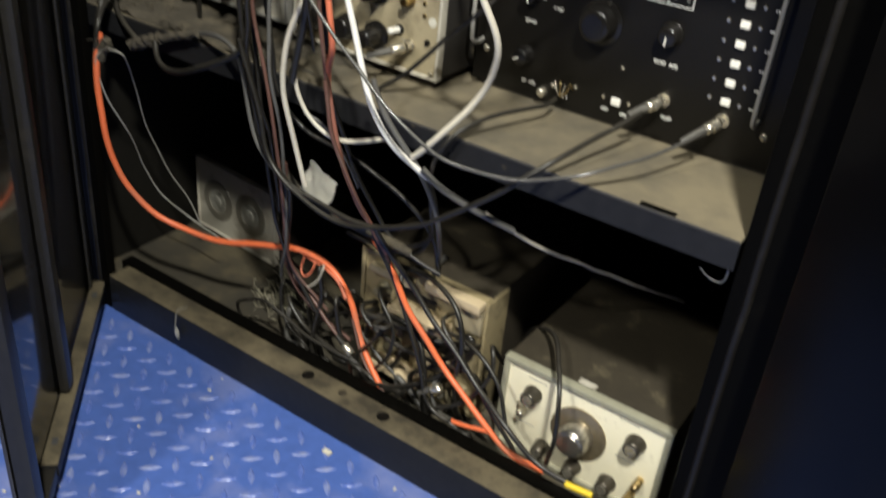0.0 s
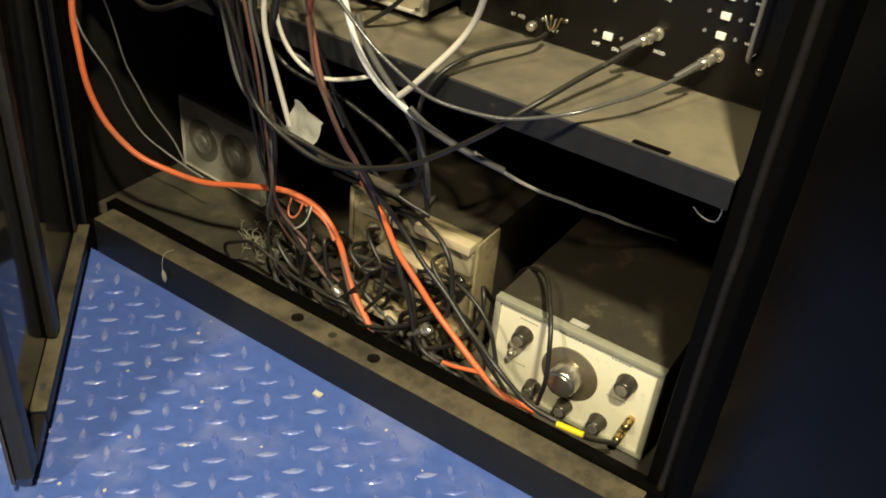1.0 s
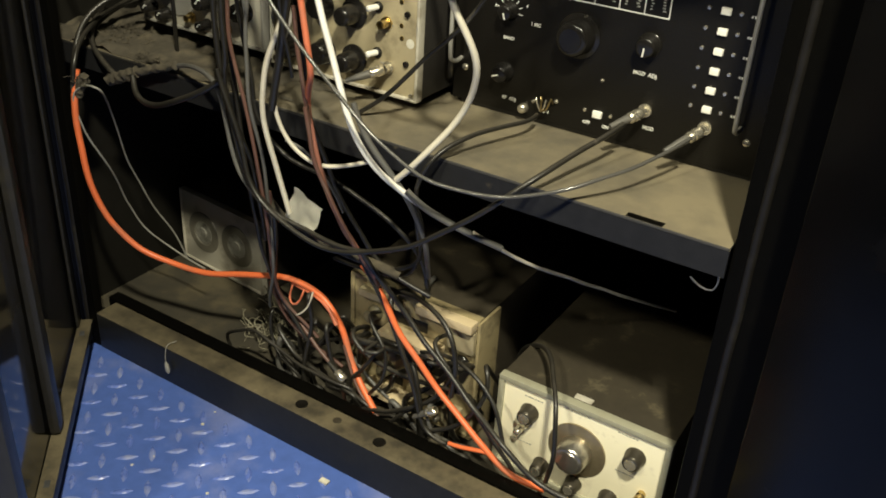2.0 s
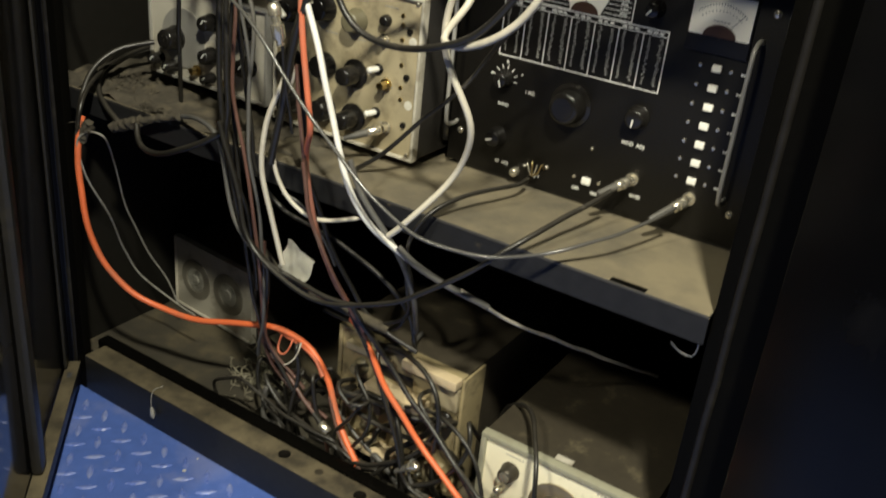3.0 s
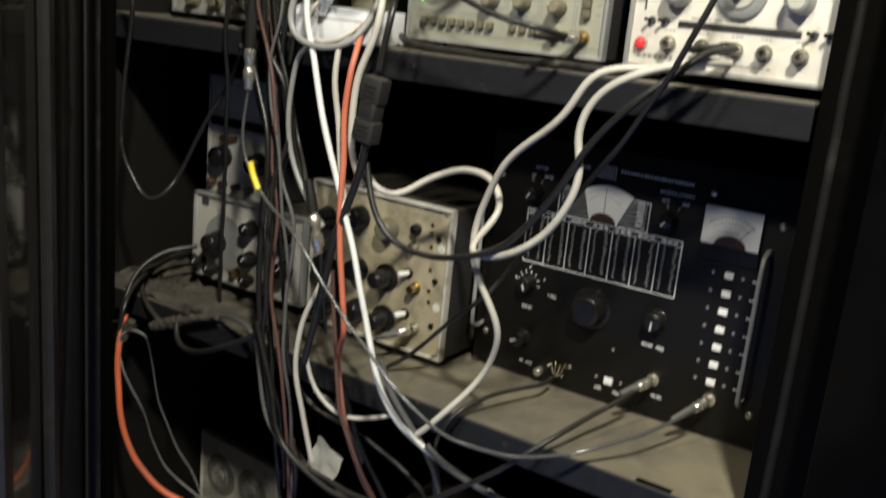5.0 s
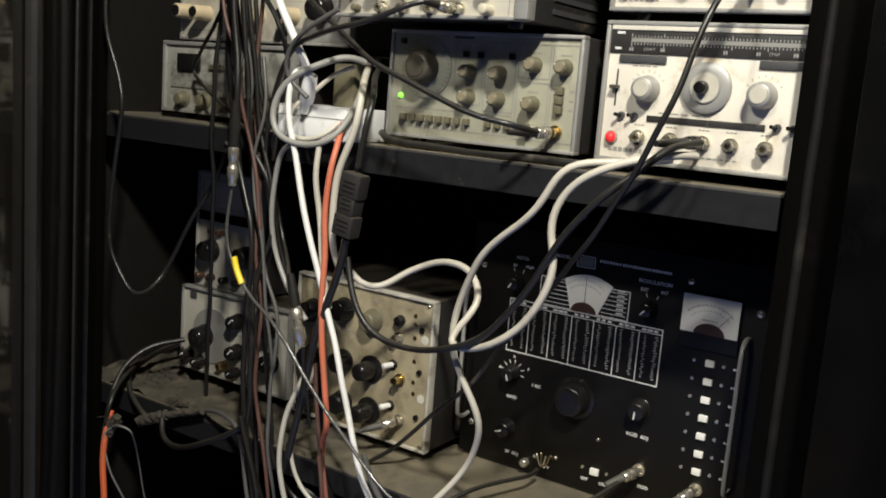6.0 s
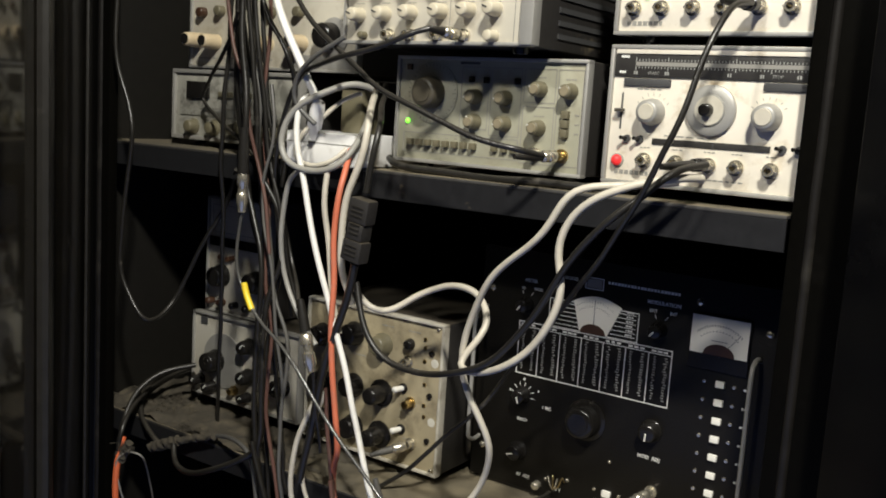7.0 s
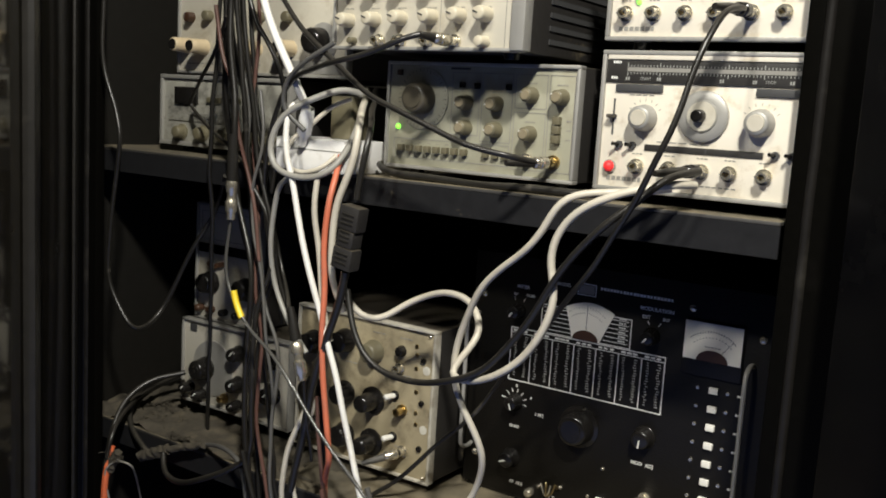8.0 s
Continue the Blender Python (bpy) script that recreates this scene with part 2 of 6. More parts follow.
def lathe(profile, at, axis, n=24, bm=None):
    """A turned piece: profile rows (along, radius), from at along axis."""
    bm = bm or bmesh.new()
    m = Matrix.Translation(at) @ Vector(axis).to_track_quat("Z", "Y").to_matrix().to_4x4()
    rings = []
    for h, r in profile:
        if r < 1e-6:
            rings.append([bm.verts.new(m @ Vector((0, 0, h)))])
        else:
            rings.append([bm.verts.new(m @ Vector((r * math.cos(2 * math.pi * i / n), r * math.sin(2 * math.pi * i / n), h))) for i in range(n)])
    for p, q in zip(rings, rings[1:]):
        for i in range(n):
            j = (i + 1) % n
            if len(p) == 1 and len(q) > 1:
                bm.faces.new((p[0], q[i], q[j]))
            elif len(q) == 1 and len(p) > 1:
                bm.faces.new((p[i], p[j], q[0]))
            elif len(p) > 1:
                bm.faces.new((p[i], p[j], q[j], q[i]))
    bmesh.ops.recalc_face_normals(bm, faces=bm.faces)
    return bm


def spline(points, step=0.008):
    """Catmull-Rom through the points, with even steps."""
    p = [Vector(q) for q in points]
    p = [2 * p[0] - p[1], *p, 2 * p[-1] - p[-2]]
    out = []
    for a, b, c, d in zip(p, p[1:], p[2:], p[3:]):
        k = max(2, int((c - b).length / step))
        for i in range(k):
            t = i / k
            out.append(0.5 * (2 * b + (c - a) * t + (2 * a - 5 * b + 4 * c - d) * t * t + (3 * b - a - 3 * c + d) * t ** 3))
    out.append(p[-2])
    return out


def tube(points, r, n=8, step=0.008, bm=None, wobble=0.0, seed=0, even=0):
    bm = bm or bmesh.new()
    path = spline(points, step)
    for _ in range(even):
        path = [path[0], *[(a + 2 * b + c) / 4 for a, b, c in zip(path, path[1:], path[2:])], path[-1]]
    if wobble:
        path = [q + wobble * noise.noise_vector(q * 14 + Vector((seed, seed * 2.3, 0))) for q in path]
    up, rings = None, []
    for i, q in enumerate(path):
        d = (path[min(i + 1, len(path) - 1)] - path[max(i - 1, 0)]).normalized()
        up = (up - d * up.dot(d)).normalized() if up else d.orthogonal().normalized()
        side = d.cross(up)
        rings.append([bm.verts.new(q + r * (math.cos(2 * math.pi * k / n) * up + math.sin(2 * math.pi * k / n) * side)) for k in range(n)])
    for a, b in zip(rings, rings[1:]):
        for k in range(n):
            bm.faces.new((a[k], a[(k + 1) % n], b[(k + 1) % n], b[k]))
    bm.faces.new(rings[0][::-1])
    bm.faces.new(rings[-1])
    return bm


CABLES = []


def cable(name, mat, r, points, label, group="cables in the cabinet"):
    CABLES.append(1)
    ob = solo(name, tube(points, r, wobble=0.003, seed=len(CABLES), even=5), mat, label, "cable", group)
    return ob


def tuck(points):
    """Carries both ends of a cable out of sight: high ends run back into the panel behind or past it, low ends down to the cabinet floor."""
    def end(p):
        x, y, z = p
        if z > 0.10 and 0.44 < x < 0.65:
            return (x + 0.004, 0.104, z - 0.012)
        return (x - 0.004, y + 0.06, z - 0.075) if z > 0.10 else (x + 0.006, y + 0.012, 0.025)
    return [end(points[0]), *points, end(points[-1])]


def letters(text, at, size, mat, parent, name="lettering", label="", bold=0.0):
    """Built-in font text standing on a front panel, facing the viewer's side (-y); at is the text's middle."""
    cu = bpy.data.curves.new(name, "FONT")
    cu.body, cu.size, cu.align_x, cu.align_y, cu.extrude, cu.offset = text, size, "CENTER", "CENTER", 0.0002, bold
    cu.resolution_u = 2
    tmp = bpy.data.objects.new(name, cu)
    scene.collection.objects.link(tmp)
    me = bpy.data.meshes.new_from_object(tmp.evaluated_get(bpy.context.evaluated_depsgraph_get()))
    bpy.data.objects.remove(tmp)
    me.transform(pose(*(Vector(at) - BASE[parent]), 90, 0, 0))
    me.name = name
    me.materials.clear()
    me.materials.append(mat)
    ob = new(name, me)
    ob.parent = parent
    BASE[ob] = BASE[parent]
    return tagged(ob, label)


def bars(at, width, height, n, mat, parent, name="print_line", seed=0):
    """A line of unreadable print: n short bars."""
    rnd = random.Random(seed)
    bm = bmesh.new()
    x, y, z = at
    w = width / n
    for i in range(n):
        a = x - width / 2 + i * w
        block((a, y - 0.0002, z - height / 2), (a + w * rnd.uniform(0.55, 0.85), y + 0.0002, z + height / 2), bm=bm)
    return tagged(part(name, bm, mat, parent), kind="stuff")


def outline(x0, x1, z0, z1, y, w, mat, parent, name="print_frame"):
    bm = bmesh.new()
    for a, b in (((x0, z0), (x1, z0 + w)), ((x0, z1 - w), (x1, z1)), ((x0, z0 + w), (x0 + w, z1 - w)), ((x1 - w, z0 + w), (x1, z1 - w))):
        block((a[0], y - 0.0002, a[1]), (b[0], y + 0.0002, b[1]), bm=bm)
    return part(name, bm, mat, parent)


FRONT = (0, -1, 0)


def knob(x, y, z, r, depth, mat, parent, skirt=0.0, cap=None, mark=None, angle=30, n=26):
    """A turned knob on a front panel, fluted, with its skirt, cap and pointer line."""
    prof = [(0, r * 1.02), (depth * 0.85, r * 0.92), (depth * 0.97, r * 0.84), (depth, r * 0.72), (depth, 0)]
    if skirt:
        prof = [(0, skirt), (0.0025, skirt), (0.004, r * 1.1), (depth * 0.85, r), (depth * 0.97, r * 0.9), (depth, r * 0.75), (depth, 0)]
    bm = lathe(prof, (x, y, z), FRONT, n)
    ob = part("knob", bm, mat, parent)
    if cap:
        part("knob_cap", lathe([(0, r * 0.7), (0.0012, r * 0.66), (0.0012, 0)], (x, y - depth, z), FRONT, 20), cap, ob)
    if mark:
        a = radians(angle)
        bm = block((x - 0.0008, y - depth - 0.0006, z), (x + 0.0008, y - depth + 0.0001, z + r * 0.85))
        bmesh.ops.rotate(bm, verts=bm.verts, cent=(x, y, z), matrix=Matrix.Rotation(a, 3, "Y"))
        part("pointer_line", bm, mark, ob)
    return ob


def jack(x, y, z, parent, mat=None, r=0.0083, length=0.013):
    """A round coaxial socket: hexagon nut, barrel with two lugs, and its hollow."""
    mat = mat or M_NICKEL
    body = part("coaxial_socket", lathe([(0, r), (0.003, r), (0.003, r * 0.68), (length, r * 0.66), (length, r * 0.42), (0.004, r * 0.40), (0.004, 0)], (x, y, z), FRONT, 18), mat, parent)
    part("centre_pin", lathe([(0.003, r * 0.14), (length * 0.8, r * 0.12), (length * 0.8, 0)], (x, y, z), FRONT, 8), M_BRASS, body)
    bm = bmesh.new()
    for s in (-1, 1):
        lathe([(0, 0.0011), (0.002, 0.0011), (0.002, 0)], (x + s * r * 0.62, y - length * 0.75, z), (s, 0, 0), 8, bm)
    part("lug", bm, mat, body)
    return body


def plug(points, mat, label, boot=None):
    """A coaxial plug lying along two points: knurled metal sleeve and rubber boot."""
    a, b = Vector(points[0]), Vector(points[1])
    d = b - a
    L = d.length
    ob = thing("cable_plug", tuple(a), label, "plug", "cable plugs")
    part("sleeve", lathe([(0, 0.0052), (0.002, 0.0070), (0.010, 0.0072), (0.011, 0.0060), (0.013, 0.0060), (0.0135, 0.0070), (0.018, 0.0068), (0.020, 0.0050), (0.020, 0)], a, d, 20), mat, ob)
    part("boot", lathe([(0.019, 0.0055), (L * 0.6, 0.0050), (L, 0.0032), (L, 0)], a, d, 14), boot or M_BLACK_PVC, ob)
    return ob


def screw(x, y, z, parent, r=0.0045, mat=None):
    body = part("screw", lathe([(0, r), (0.0015, r * 0.95), (0.0028, r * 0.55), (0.003, 0)], (x, y, z), FRONT, 14), mat or M_NICKEL, parent)
    part("slot", block((x - r * 0.7, y - 0.0033, z - 0.0005), (x + r * 0.7, y - 0.0026, z + 0.0005)), M_INK, body)
    return body

# ---- the room ----
floor = solo("floor", block((-3.2, -4.2, -0.05), (4.4, 1.6, 0.0)), M_BLUE, "blue painted steel diamond plate floor, scuffed", "floor", kind="structure", at=(0.5, -1, 0))


def tread_mesh():
    """Raised lozenges of the plate: two crossed families at 45 degrees on a grid of about 50 mm."""
    verts, faces = [], []
    L, Wd, Hh = 0.0170, 0.0050, 0.0018
    rnd = random.Random(4)
    for i in range(-16, 46):
        for j in range(-40, 2):
            for k, ang in ((0, 45), (1, -45)):
                cx, cy = 0.0113 + (i + 0.5 * k) * 0.048, -0.0017 + (j + 0.5 * k) * 0.0522
                if cy > -0.066 or cx < -0.75 or cx > 2.2:
                    continue
                c, s = math.cos(radians(ang)), math.sin(radians(ang))
                n = len(verts)
                h = Hh * rnd.uniform(0.8, 1.1)
                ring = [(-L, 0, 0), (-L * 0.45, -Wd * 0.8, 0), (0, -Wd, 0), (L * 0.45, -Wd * 0.8, 0), (L, 0, 0), (L * 0.45, Wd * 0.8, 0), (0, Wd, 0), (-L * 0.45, Wd * 0.8, 0),
                        (-L * 0.72, 0, h), (-L * 0.3, -Wd * 0.42, h), (L * 0.3, -Wd * 0.42, h), (L * 0.72, 0, h), (L * 0.3, Wd * 0.42, h), (-L * 0.3, Wd * 0.42, h)]
                verts += [(cx + x * c - y * s, cy + x * s + y * c, z) for x, y, z in ring]
                faces += [tuple(n + a for a in f) for f in ((0, 1, 9, 8), (1, 2, 9), (2, 10, 9), (2, 3, 10), (3, 4, 11, 10), (4, 5, 12, 11), (5, 6, 12), (6, 13, 12), (6, 7, 13), (7, 0, 8, 13), (8, 9, 10, 11, 12, 13))]
    me = bpy.data.meshes.new("tread")
    me.from_pydata(verts, [], faces)
    me.materials.append(M_TREAD)
    return me


tread = new("tread", tread_mesh())
tread.parent = floor
tread.matrix_parent_inverse = Matrix.Translation((-0.5, 1, 0))
tagged(tread, "raised worn lozenge tread of the blue plate", kind="stuff")

for nm, a, b in (("wall_north", (-3.2, 1.5, 0), (4.4, 1.6, 3.0)), ("wall_south", (-3.2, -4.2, 0), (4.4, -4.1, 3.0)),
                 ("wall_west", (-3.2, -4.1, 0), (-3.1, 1.5, 3.0)), ("wall_east", (4.3, -4.1, 0), (4.4, 1.5, 3.0))):
    solo(nm, block(a, b), M_WALL, "dark painted wall of the unlit room", "wall", kind="structure")
solo("ceiling", block((-3.2, -4.2, 3.0), (4.4, 1.6, 3.1)), M_WALL, "dark painted ceiling", "ceiling", kind="structure")



def ceiling_lamp(at, aim, energy, size, label):
    """A round shade on a rod, with its light under the shade."""
    x, y, z = at
    lamp = thing("ceiling_lamp", (x, y, 3.0), label, "lamp", "ceiling lamps")
    part("rod", lathe([(0, 0.01), (3.0 - z - 0.06, 0.01), (3.0 - z - 0.06, 0)], (x, y, 3.0), (0, 0, -1), 12), M_STEEL, lamp)
    part("shade", lathe([(0, 0.02), (0.02, 0.06), (0.06, 0.11), (0.062, 0.112), (0.024, 0.063), (0.006, 0.02)], (x, y, z + 0.07), (0, 0, -1), 24), M_STEEL, lamp)
    light = bpy.data.lights.new("lamp_light", "AREA")
    light.shape, light.size, light.energy, light.color = "DISK", size, energy, LAMP_COLOUR
    new("lamp_light", light).matrix_world = look(at, aim)


ceiling_lamp(LAMP_NEAR, (0.72, 0.05, 0.25), NEAR_WATTS, 0.15, "small round metal ceiling lamp on a rod, switched on")
ceiling_lamp(LAMP_FILL, (0.6, 0.1, 0.7), FILL_WATTS, 0.20, "added fill light under an unseen lamp shade further down the room")

# ---- the cabinet ----
X0, X1, Y1, TOP, SHELF_END = -0.10, 1.08, 0.62, 1.80, 0.9885
cab = thing("equipment_cabinet", (0.5, 0.28, 0), "black steel double-door equipment cabinet, open and dusty", "cabinet", kind="structure")
part("side_panel", block((X0 - 0.02, -0.05, 0), (X0, Y1, TOP), 0.002), M_STEEL_LIFTED, cab)
part("side_panel", block((X1, -0.05, 0), (X1 + 0.02, Y1, TOP), 0.002), M_STEEL, cab)
part("back_panel", block((X0, Y1, 0), (X1, Y1 + 0.02, TOP)), M_STEEL_LIFTED, cab)
part("top_panel", block((X0 - 0.02, -0.05, TOP), (X1 + 0.02, Y1 + 0.02, TOP + 0.02), 0.003), M_STEEL, cab)
part("floor_pan", block((X0, 0.0165, 0.006), (X1, Y1, 0.02), 0.001), M_PAN, cab, "dusty brown cabinet floor")
for x0, x1, bead, py in ((0.990, X1, 1.011, 0.006), (X0 - 0.02, 0.0, -0.022, -0.05)):
    post = part("door_post", block((x0, py, 0), (x1, py + 0.016, TOP), 0.004), M_STEEL, cab)
    bm = tube([(bead, py + 0.001, z) for z in (0.002, 0.5, 0.9, TOP)], 0.0052, 10, 0.05, wobble=0.0012)
    part("bead", bm, M_BEAD, post, "worn grey edge bead")
# base rail: front face, dusty folded flange with bolt holes, and a low lip behind it
rail = part("base_rail", block((0.0, -0.05, 0.0), (1.0, -0.0065, 0.070), 0.0035), M_RAIL, cab, "black base rail with dusty top flange")
part("rail_lip", block((-0.02, -0.0060, 0.0), (1.02, 0.016, 0.0725), 0.002), M_STEEL, rail)
for x in (0.434, 0.578):
    part("bolt_hole", lathe([(0, 0.0100), (0.0006, 0.0098), (0.0006, 0.0090), (0.0004, 0.0086), (0.0004, 0)], (x, -0.028, 0.0699), (0, 0, 1), 18), M_BLACKPANEL, rail)
part("worn_spot", lathe([(0, 0.0070), (0.0003, 0.0068), (0.0003, 0)], (0.500, -0.026, 0.0700), (0, 0, 1), 16), M_TANCASE, rail)
# shelves: folded steel, dusty on top
for z, name in ((0.523, "lower_shelf"), (0.962, "upper_shelf")):
    sh = part(name, block((X0, 0.0, z - 0.004), (SHELF_END, Y1, z), 0.0012), M_SHELF, cab, "black steel shelf under a tan layer of dust")
    part("front_fold", block((X0, 0.0006, z - 0.036), (SHELF_END, 0.004, z - 0.0042)), M_RAIL, sh)
part("dust_wear", block((0.873, 0.0002, 0.5232), (0.915, 0.010, 0.5236), 0.0001), M_STEEL, cab)
# a bent wire hook under the lower shelf
part("wire_hook", tube([(0.950, 0.02, 0.466), (0.962, 0.02, 0.458), (0.976, 0.02, 0.458), (0.980, 0.02, 0.470), (0.978, 0.02, 0.488)], 0.0010, 6), M_TRIM, cab)


def door_leaf(hx, hy, ang, label):
    """One door leaf of glossy black sheet with stiffening ribs, edge frame and a folded bottom lip, hinged at hx, hy; ang: where it points, in degrees."""
    d = thing("cabinet_door", (hx, hy, 0), label, "door", "cabinet doors", "structure")
    m = Matrix.Rotation(radians(ang), 4, "Z")
    side = 1 if ang > -60 else -1

    def add(name, a, b, mat, bevel=0.002, parent=None):
        bm = block(a, b, bevel)
        bmesh.ops.transform(bm, verts=bm.verts, matrix=Matrix.Translation((hx, hy, 0)) @ m)
        return part(name, bm, mat, parent or d)

    return d, add, side


left_door, add, _ = door_leaf(-0.03, -0.062, -46, "glossy black cabinet door leaf standing half open, dusty bottom lip")
add("panel", (0.0, -0.006, 0.03), (0.552, -0.001, TOP - 0.02), M_DOOR)
add("outer_stile", (0.518, -0.0008, 0.036), (0.552, 0.022, TOP - 0.02), M_STILE, 0.008)
add("hinge_stile", (0.0, -0.0008, 0.054), (0.03, 0.004, TOP - 0.02), M_STILE)
add("stiffener", (0.276, -0.0008, 0.056), (0.306, 0.016, TOP - 0.06), M_STILE, 0.0075)
lip = add("bottom_lip", (0.002, -0.0008, 0.030), (0.446, 0.022, 0.052), M_RAIL)
add("lip_end", (0.447, -0.0008, 0.026), (0.517, 0.020, 0.048), M_STILE, 0.003)
for x in (0.045, 0.40):
    add("bolt_hole", (x - 0.007, 0.006, 0.0518), (x + 0.007, 0.014, 0.0526), M_INK, 0.0002, lip)
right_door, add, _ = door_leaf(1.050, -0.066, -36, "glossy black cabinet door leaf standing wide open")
add("panel", (0.0, 0.012, 0.03), (0.52, 0.016, TOP - 0.02), M_DOOR_SHADED)
add("scuff", (0.30, 0.0112, 0.300), (0.322, 0.0119, 0.303), M_GREYINK, 0.0)


# ---- instruments ----
def half_disc(x, y, z, r, depth, n=18):
    """The upper half of a round boss on a front panel."""
    bm = bmesh.new()
    ring = [(x + r * math.cos(math.pi * k / n), z + 0.72 * r * math.sin(math.pi * k / n)) for k in range(n + 1)]
    front = [bm.verts.new((a, y - depth, b)) for a, b in ring]
    back = [bm.verts.new((a, y, b)) for a, b in ring]
    bm.faces.new(front)
    for i in range(n + 1):
        j = (i + 1) % (n + 1)
        bm.faces.new((front[i], front[j], back[j], back[i]))
    bmesh.ops.recalc_face_normals(bm, faces=bm.faces)
    return bm


def case(name, x0, x1, z0, z1, y, depth, face_mat, case_mat, label, category="instrument", trim=M_TRIM, edge=0.006, feet=0.0, foot_mat=None):
    """An instrument's housing: case, front panel in a trim frame, and feet down to its support. The panel lies at y."""
    t = thing(name, ((x0 + x1) / 2, y + depth / 2, z0 - feet), label, category)
    part("case", block((x0 + 0.001, y + 0.006, z0 + 0.001), (x1 - 0.001, y + depth, z1 - 0.001), 0.003), case_mat, t)
    part("front_panel", block((x0 + edge, y, z0 + edge), (x1 - edge, y + 0.0065, z1 - edge), 0.0006), face_mat, t)
    bm = bmesh.new()
    for a, b in (((x0, z0), (x1, z0 + edge)), ((x0, z1 - edge), (x1, z1)), ((x0, z0 + edge), (x0 + edge, z1 - edge)), ((x1 - edge, z0 + edge), (x1, z1 - edge))):
        block((a[0], y - 0.004, a[1]), (b[0], y + 0.010, b[1]), 0.0012, bm)
    part("trim_frame", bm, trim, t)
    if feet:
        for fx in (x0 + 0.03, x1 - 0.03):
            for fy in (y + 0.03, y + depth - 0.03):
                part("foot", lathe([(0, 0.010), (feet, 0.0085), (feet, 0)], (fx, fy, z0 + 0.002), (0, 0, -1), 12), foot_mat or M_BAKELITE, t)
    return t


def function_generator():
    y = 0.03
    g = case("function_generator", 0.484, 0.752, 0.975, 1.107, y, 0.27, M_GREYPANEL, M_CASE,
             "grey function generator with large dial and lit green lamp", feet=0.013, edge=0.0042)
    yy = y - 0.0002
    part("dial_plate", lathe([(0, 0.0375), (0.0015, 0.0375), (0.0022, 0.036), (0.0022, 0)], (0.539, y, 1.062), FRONT, 48), M_GREYPANEL, g, "round grey dial with fine marks")
    ob = knob(0.539, y - 0.002, 1.062, 0.0180, 0.022, M_DIALBROWN, g, skirt=0.0195, cap=M_DIALBROWN, n=40)
    bm = bmesh.new()
    for k in range(40):
        a = 2 * math.pi * k / 40
        r1 = 0.036
        r0 = 0.0315 if k % 4 == 0 else 0.0335
        c, s = math.cos(a), math.sin(a)
        vs = [bm.verts.new((0.539 + r * c - w * s, y - 0.00245, 1.062 + r * s + w * c)) for r, w in ((r0, -0.0003), (r1, -0.0003), (r1, 0.0003), (r0, 0.0003))]
        bm.faces.new(vs)
    part("dial_marks", bm, M_INK, g)
    for x, z in ((0.603, 1.060), (0.645, 1.060), (0.691, 1.072), (0.730, 1.071), (0.604, 1.030), (0.646, 1.030), (0.692, 1.028)):
        knob(x, y, z, 0.0080, 0.017, M_GREYKNOB, g, skirt=0.0095, cap=M_BRASSKNOB, mark=M_WHITEINK, angle=random.Random(int(x * 1e4)).choice((-100, -60, -20, 40)))
        bars((x, yy, z + 0.0135), 0.014, 0.0016, 4, M_GREYINK, g, seed=int(x * 999))
    for i in range(8):
        x = 0.511 + 0.0134 * i
        part("push_button", block((x - 0.004, y - 0.007, 0.9965), (x + 0.004, y, 1.0045), 0.0008), M_GREYKNOB, g)
        bars((x, yy, 1.0078), 0.005, 0.0014, 2, M_GREYINK, g, seed=i)
    for i in range(4):
        x = 0.635 + 0.0134 * i
        part("push_button", block((x - 0.004, y - 0.005, 0.9965), (x + 0.004, y, 1.0035), 0.0008), M_GREYKNOB, g)
    for z in (1.045, 1.0345, 1.024):
        part("push_button", block((0.7225, y - 0.007, z - 0.0045), (0.7315, y, z + 0.0045), 0.0008), M_GREYKNOB, g)
        bars((0.741, yy, z), 0.006, 0.0016, 2, M_GREYINK, g)
    for x, z in ((0.597, 1.0805), (0.618, 1.080), (0.661, 1.080), (0.503, 1.093)):
        part("push_button", block((x - 0.0036, y - 0.004, z - 0.0036), (x + 0.0036, y, z + 0.0036), 0.0006), M_AMBER if x < 0.51 else M_BAKELITE, g)
    for a in ((0.581, 0.621, 1.021, 1.0955), (0.624, 0.666, 1.015, 1.0955), (0.669, 0.711, 1.0565, 1.0955), (0.669, 0.711, 0.986, 1.0525), (0.7135, 0.746, 0.986, 1.0955), (0.497, 0.666, 0.988, 1.0125)):
        outline(*a, yy, 0.0009, M_GREYINK, g)
    part("maker_plate", block((0.578, yy - 0.0003, 1.0985), (0.606, y, 1.1010)), M_INK, g)
    part("power_lamp", lathe([(0, 0.0034), (0.002, 0.0032), (0.0034, 0.0018), (0.0036, 0)], (0.503, y, 1.026), FRONT, 14), M_GREEN, g, "lit green power lamp")
    jack(0.725, y, 0.998, g, M_BRASS)
    jack(0.690, y, 0.9975, g)
    for z in (0.985, 1.095):
        screw(0.752, 0.1, z, g, 0.003)


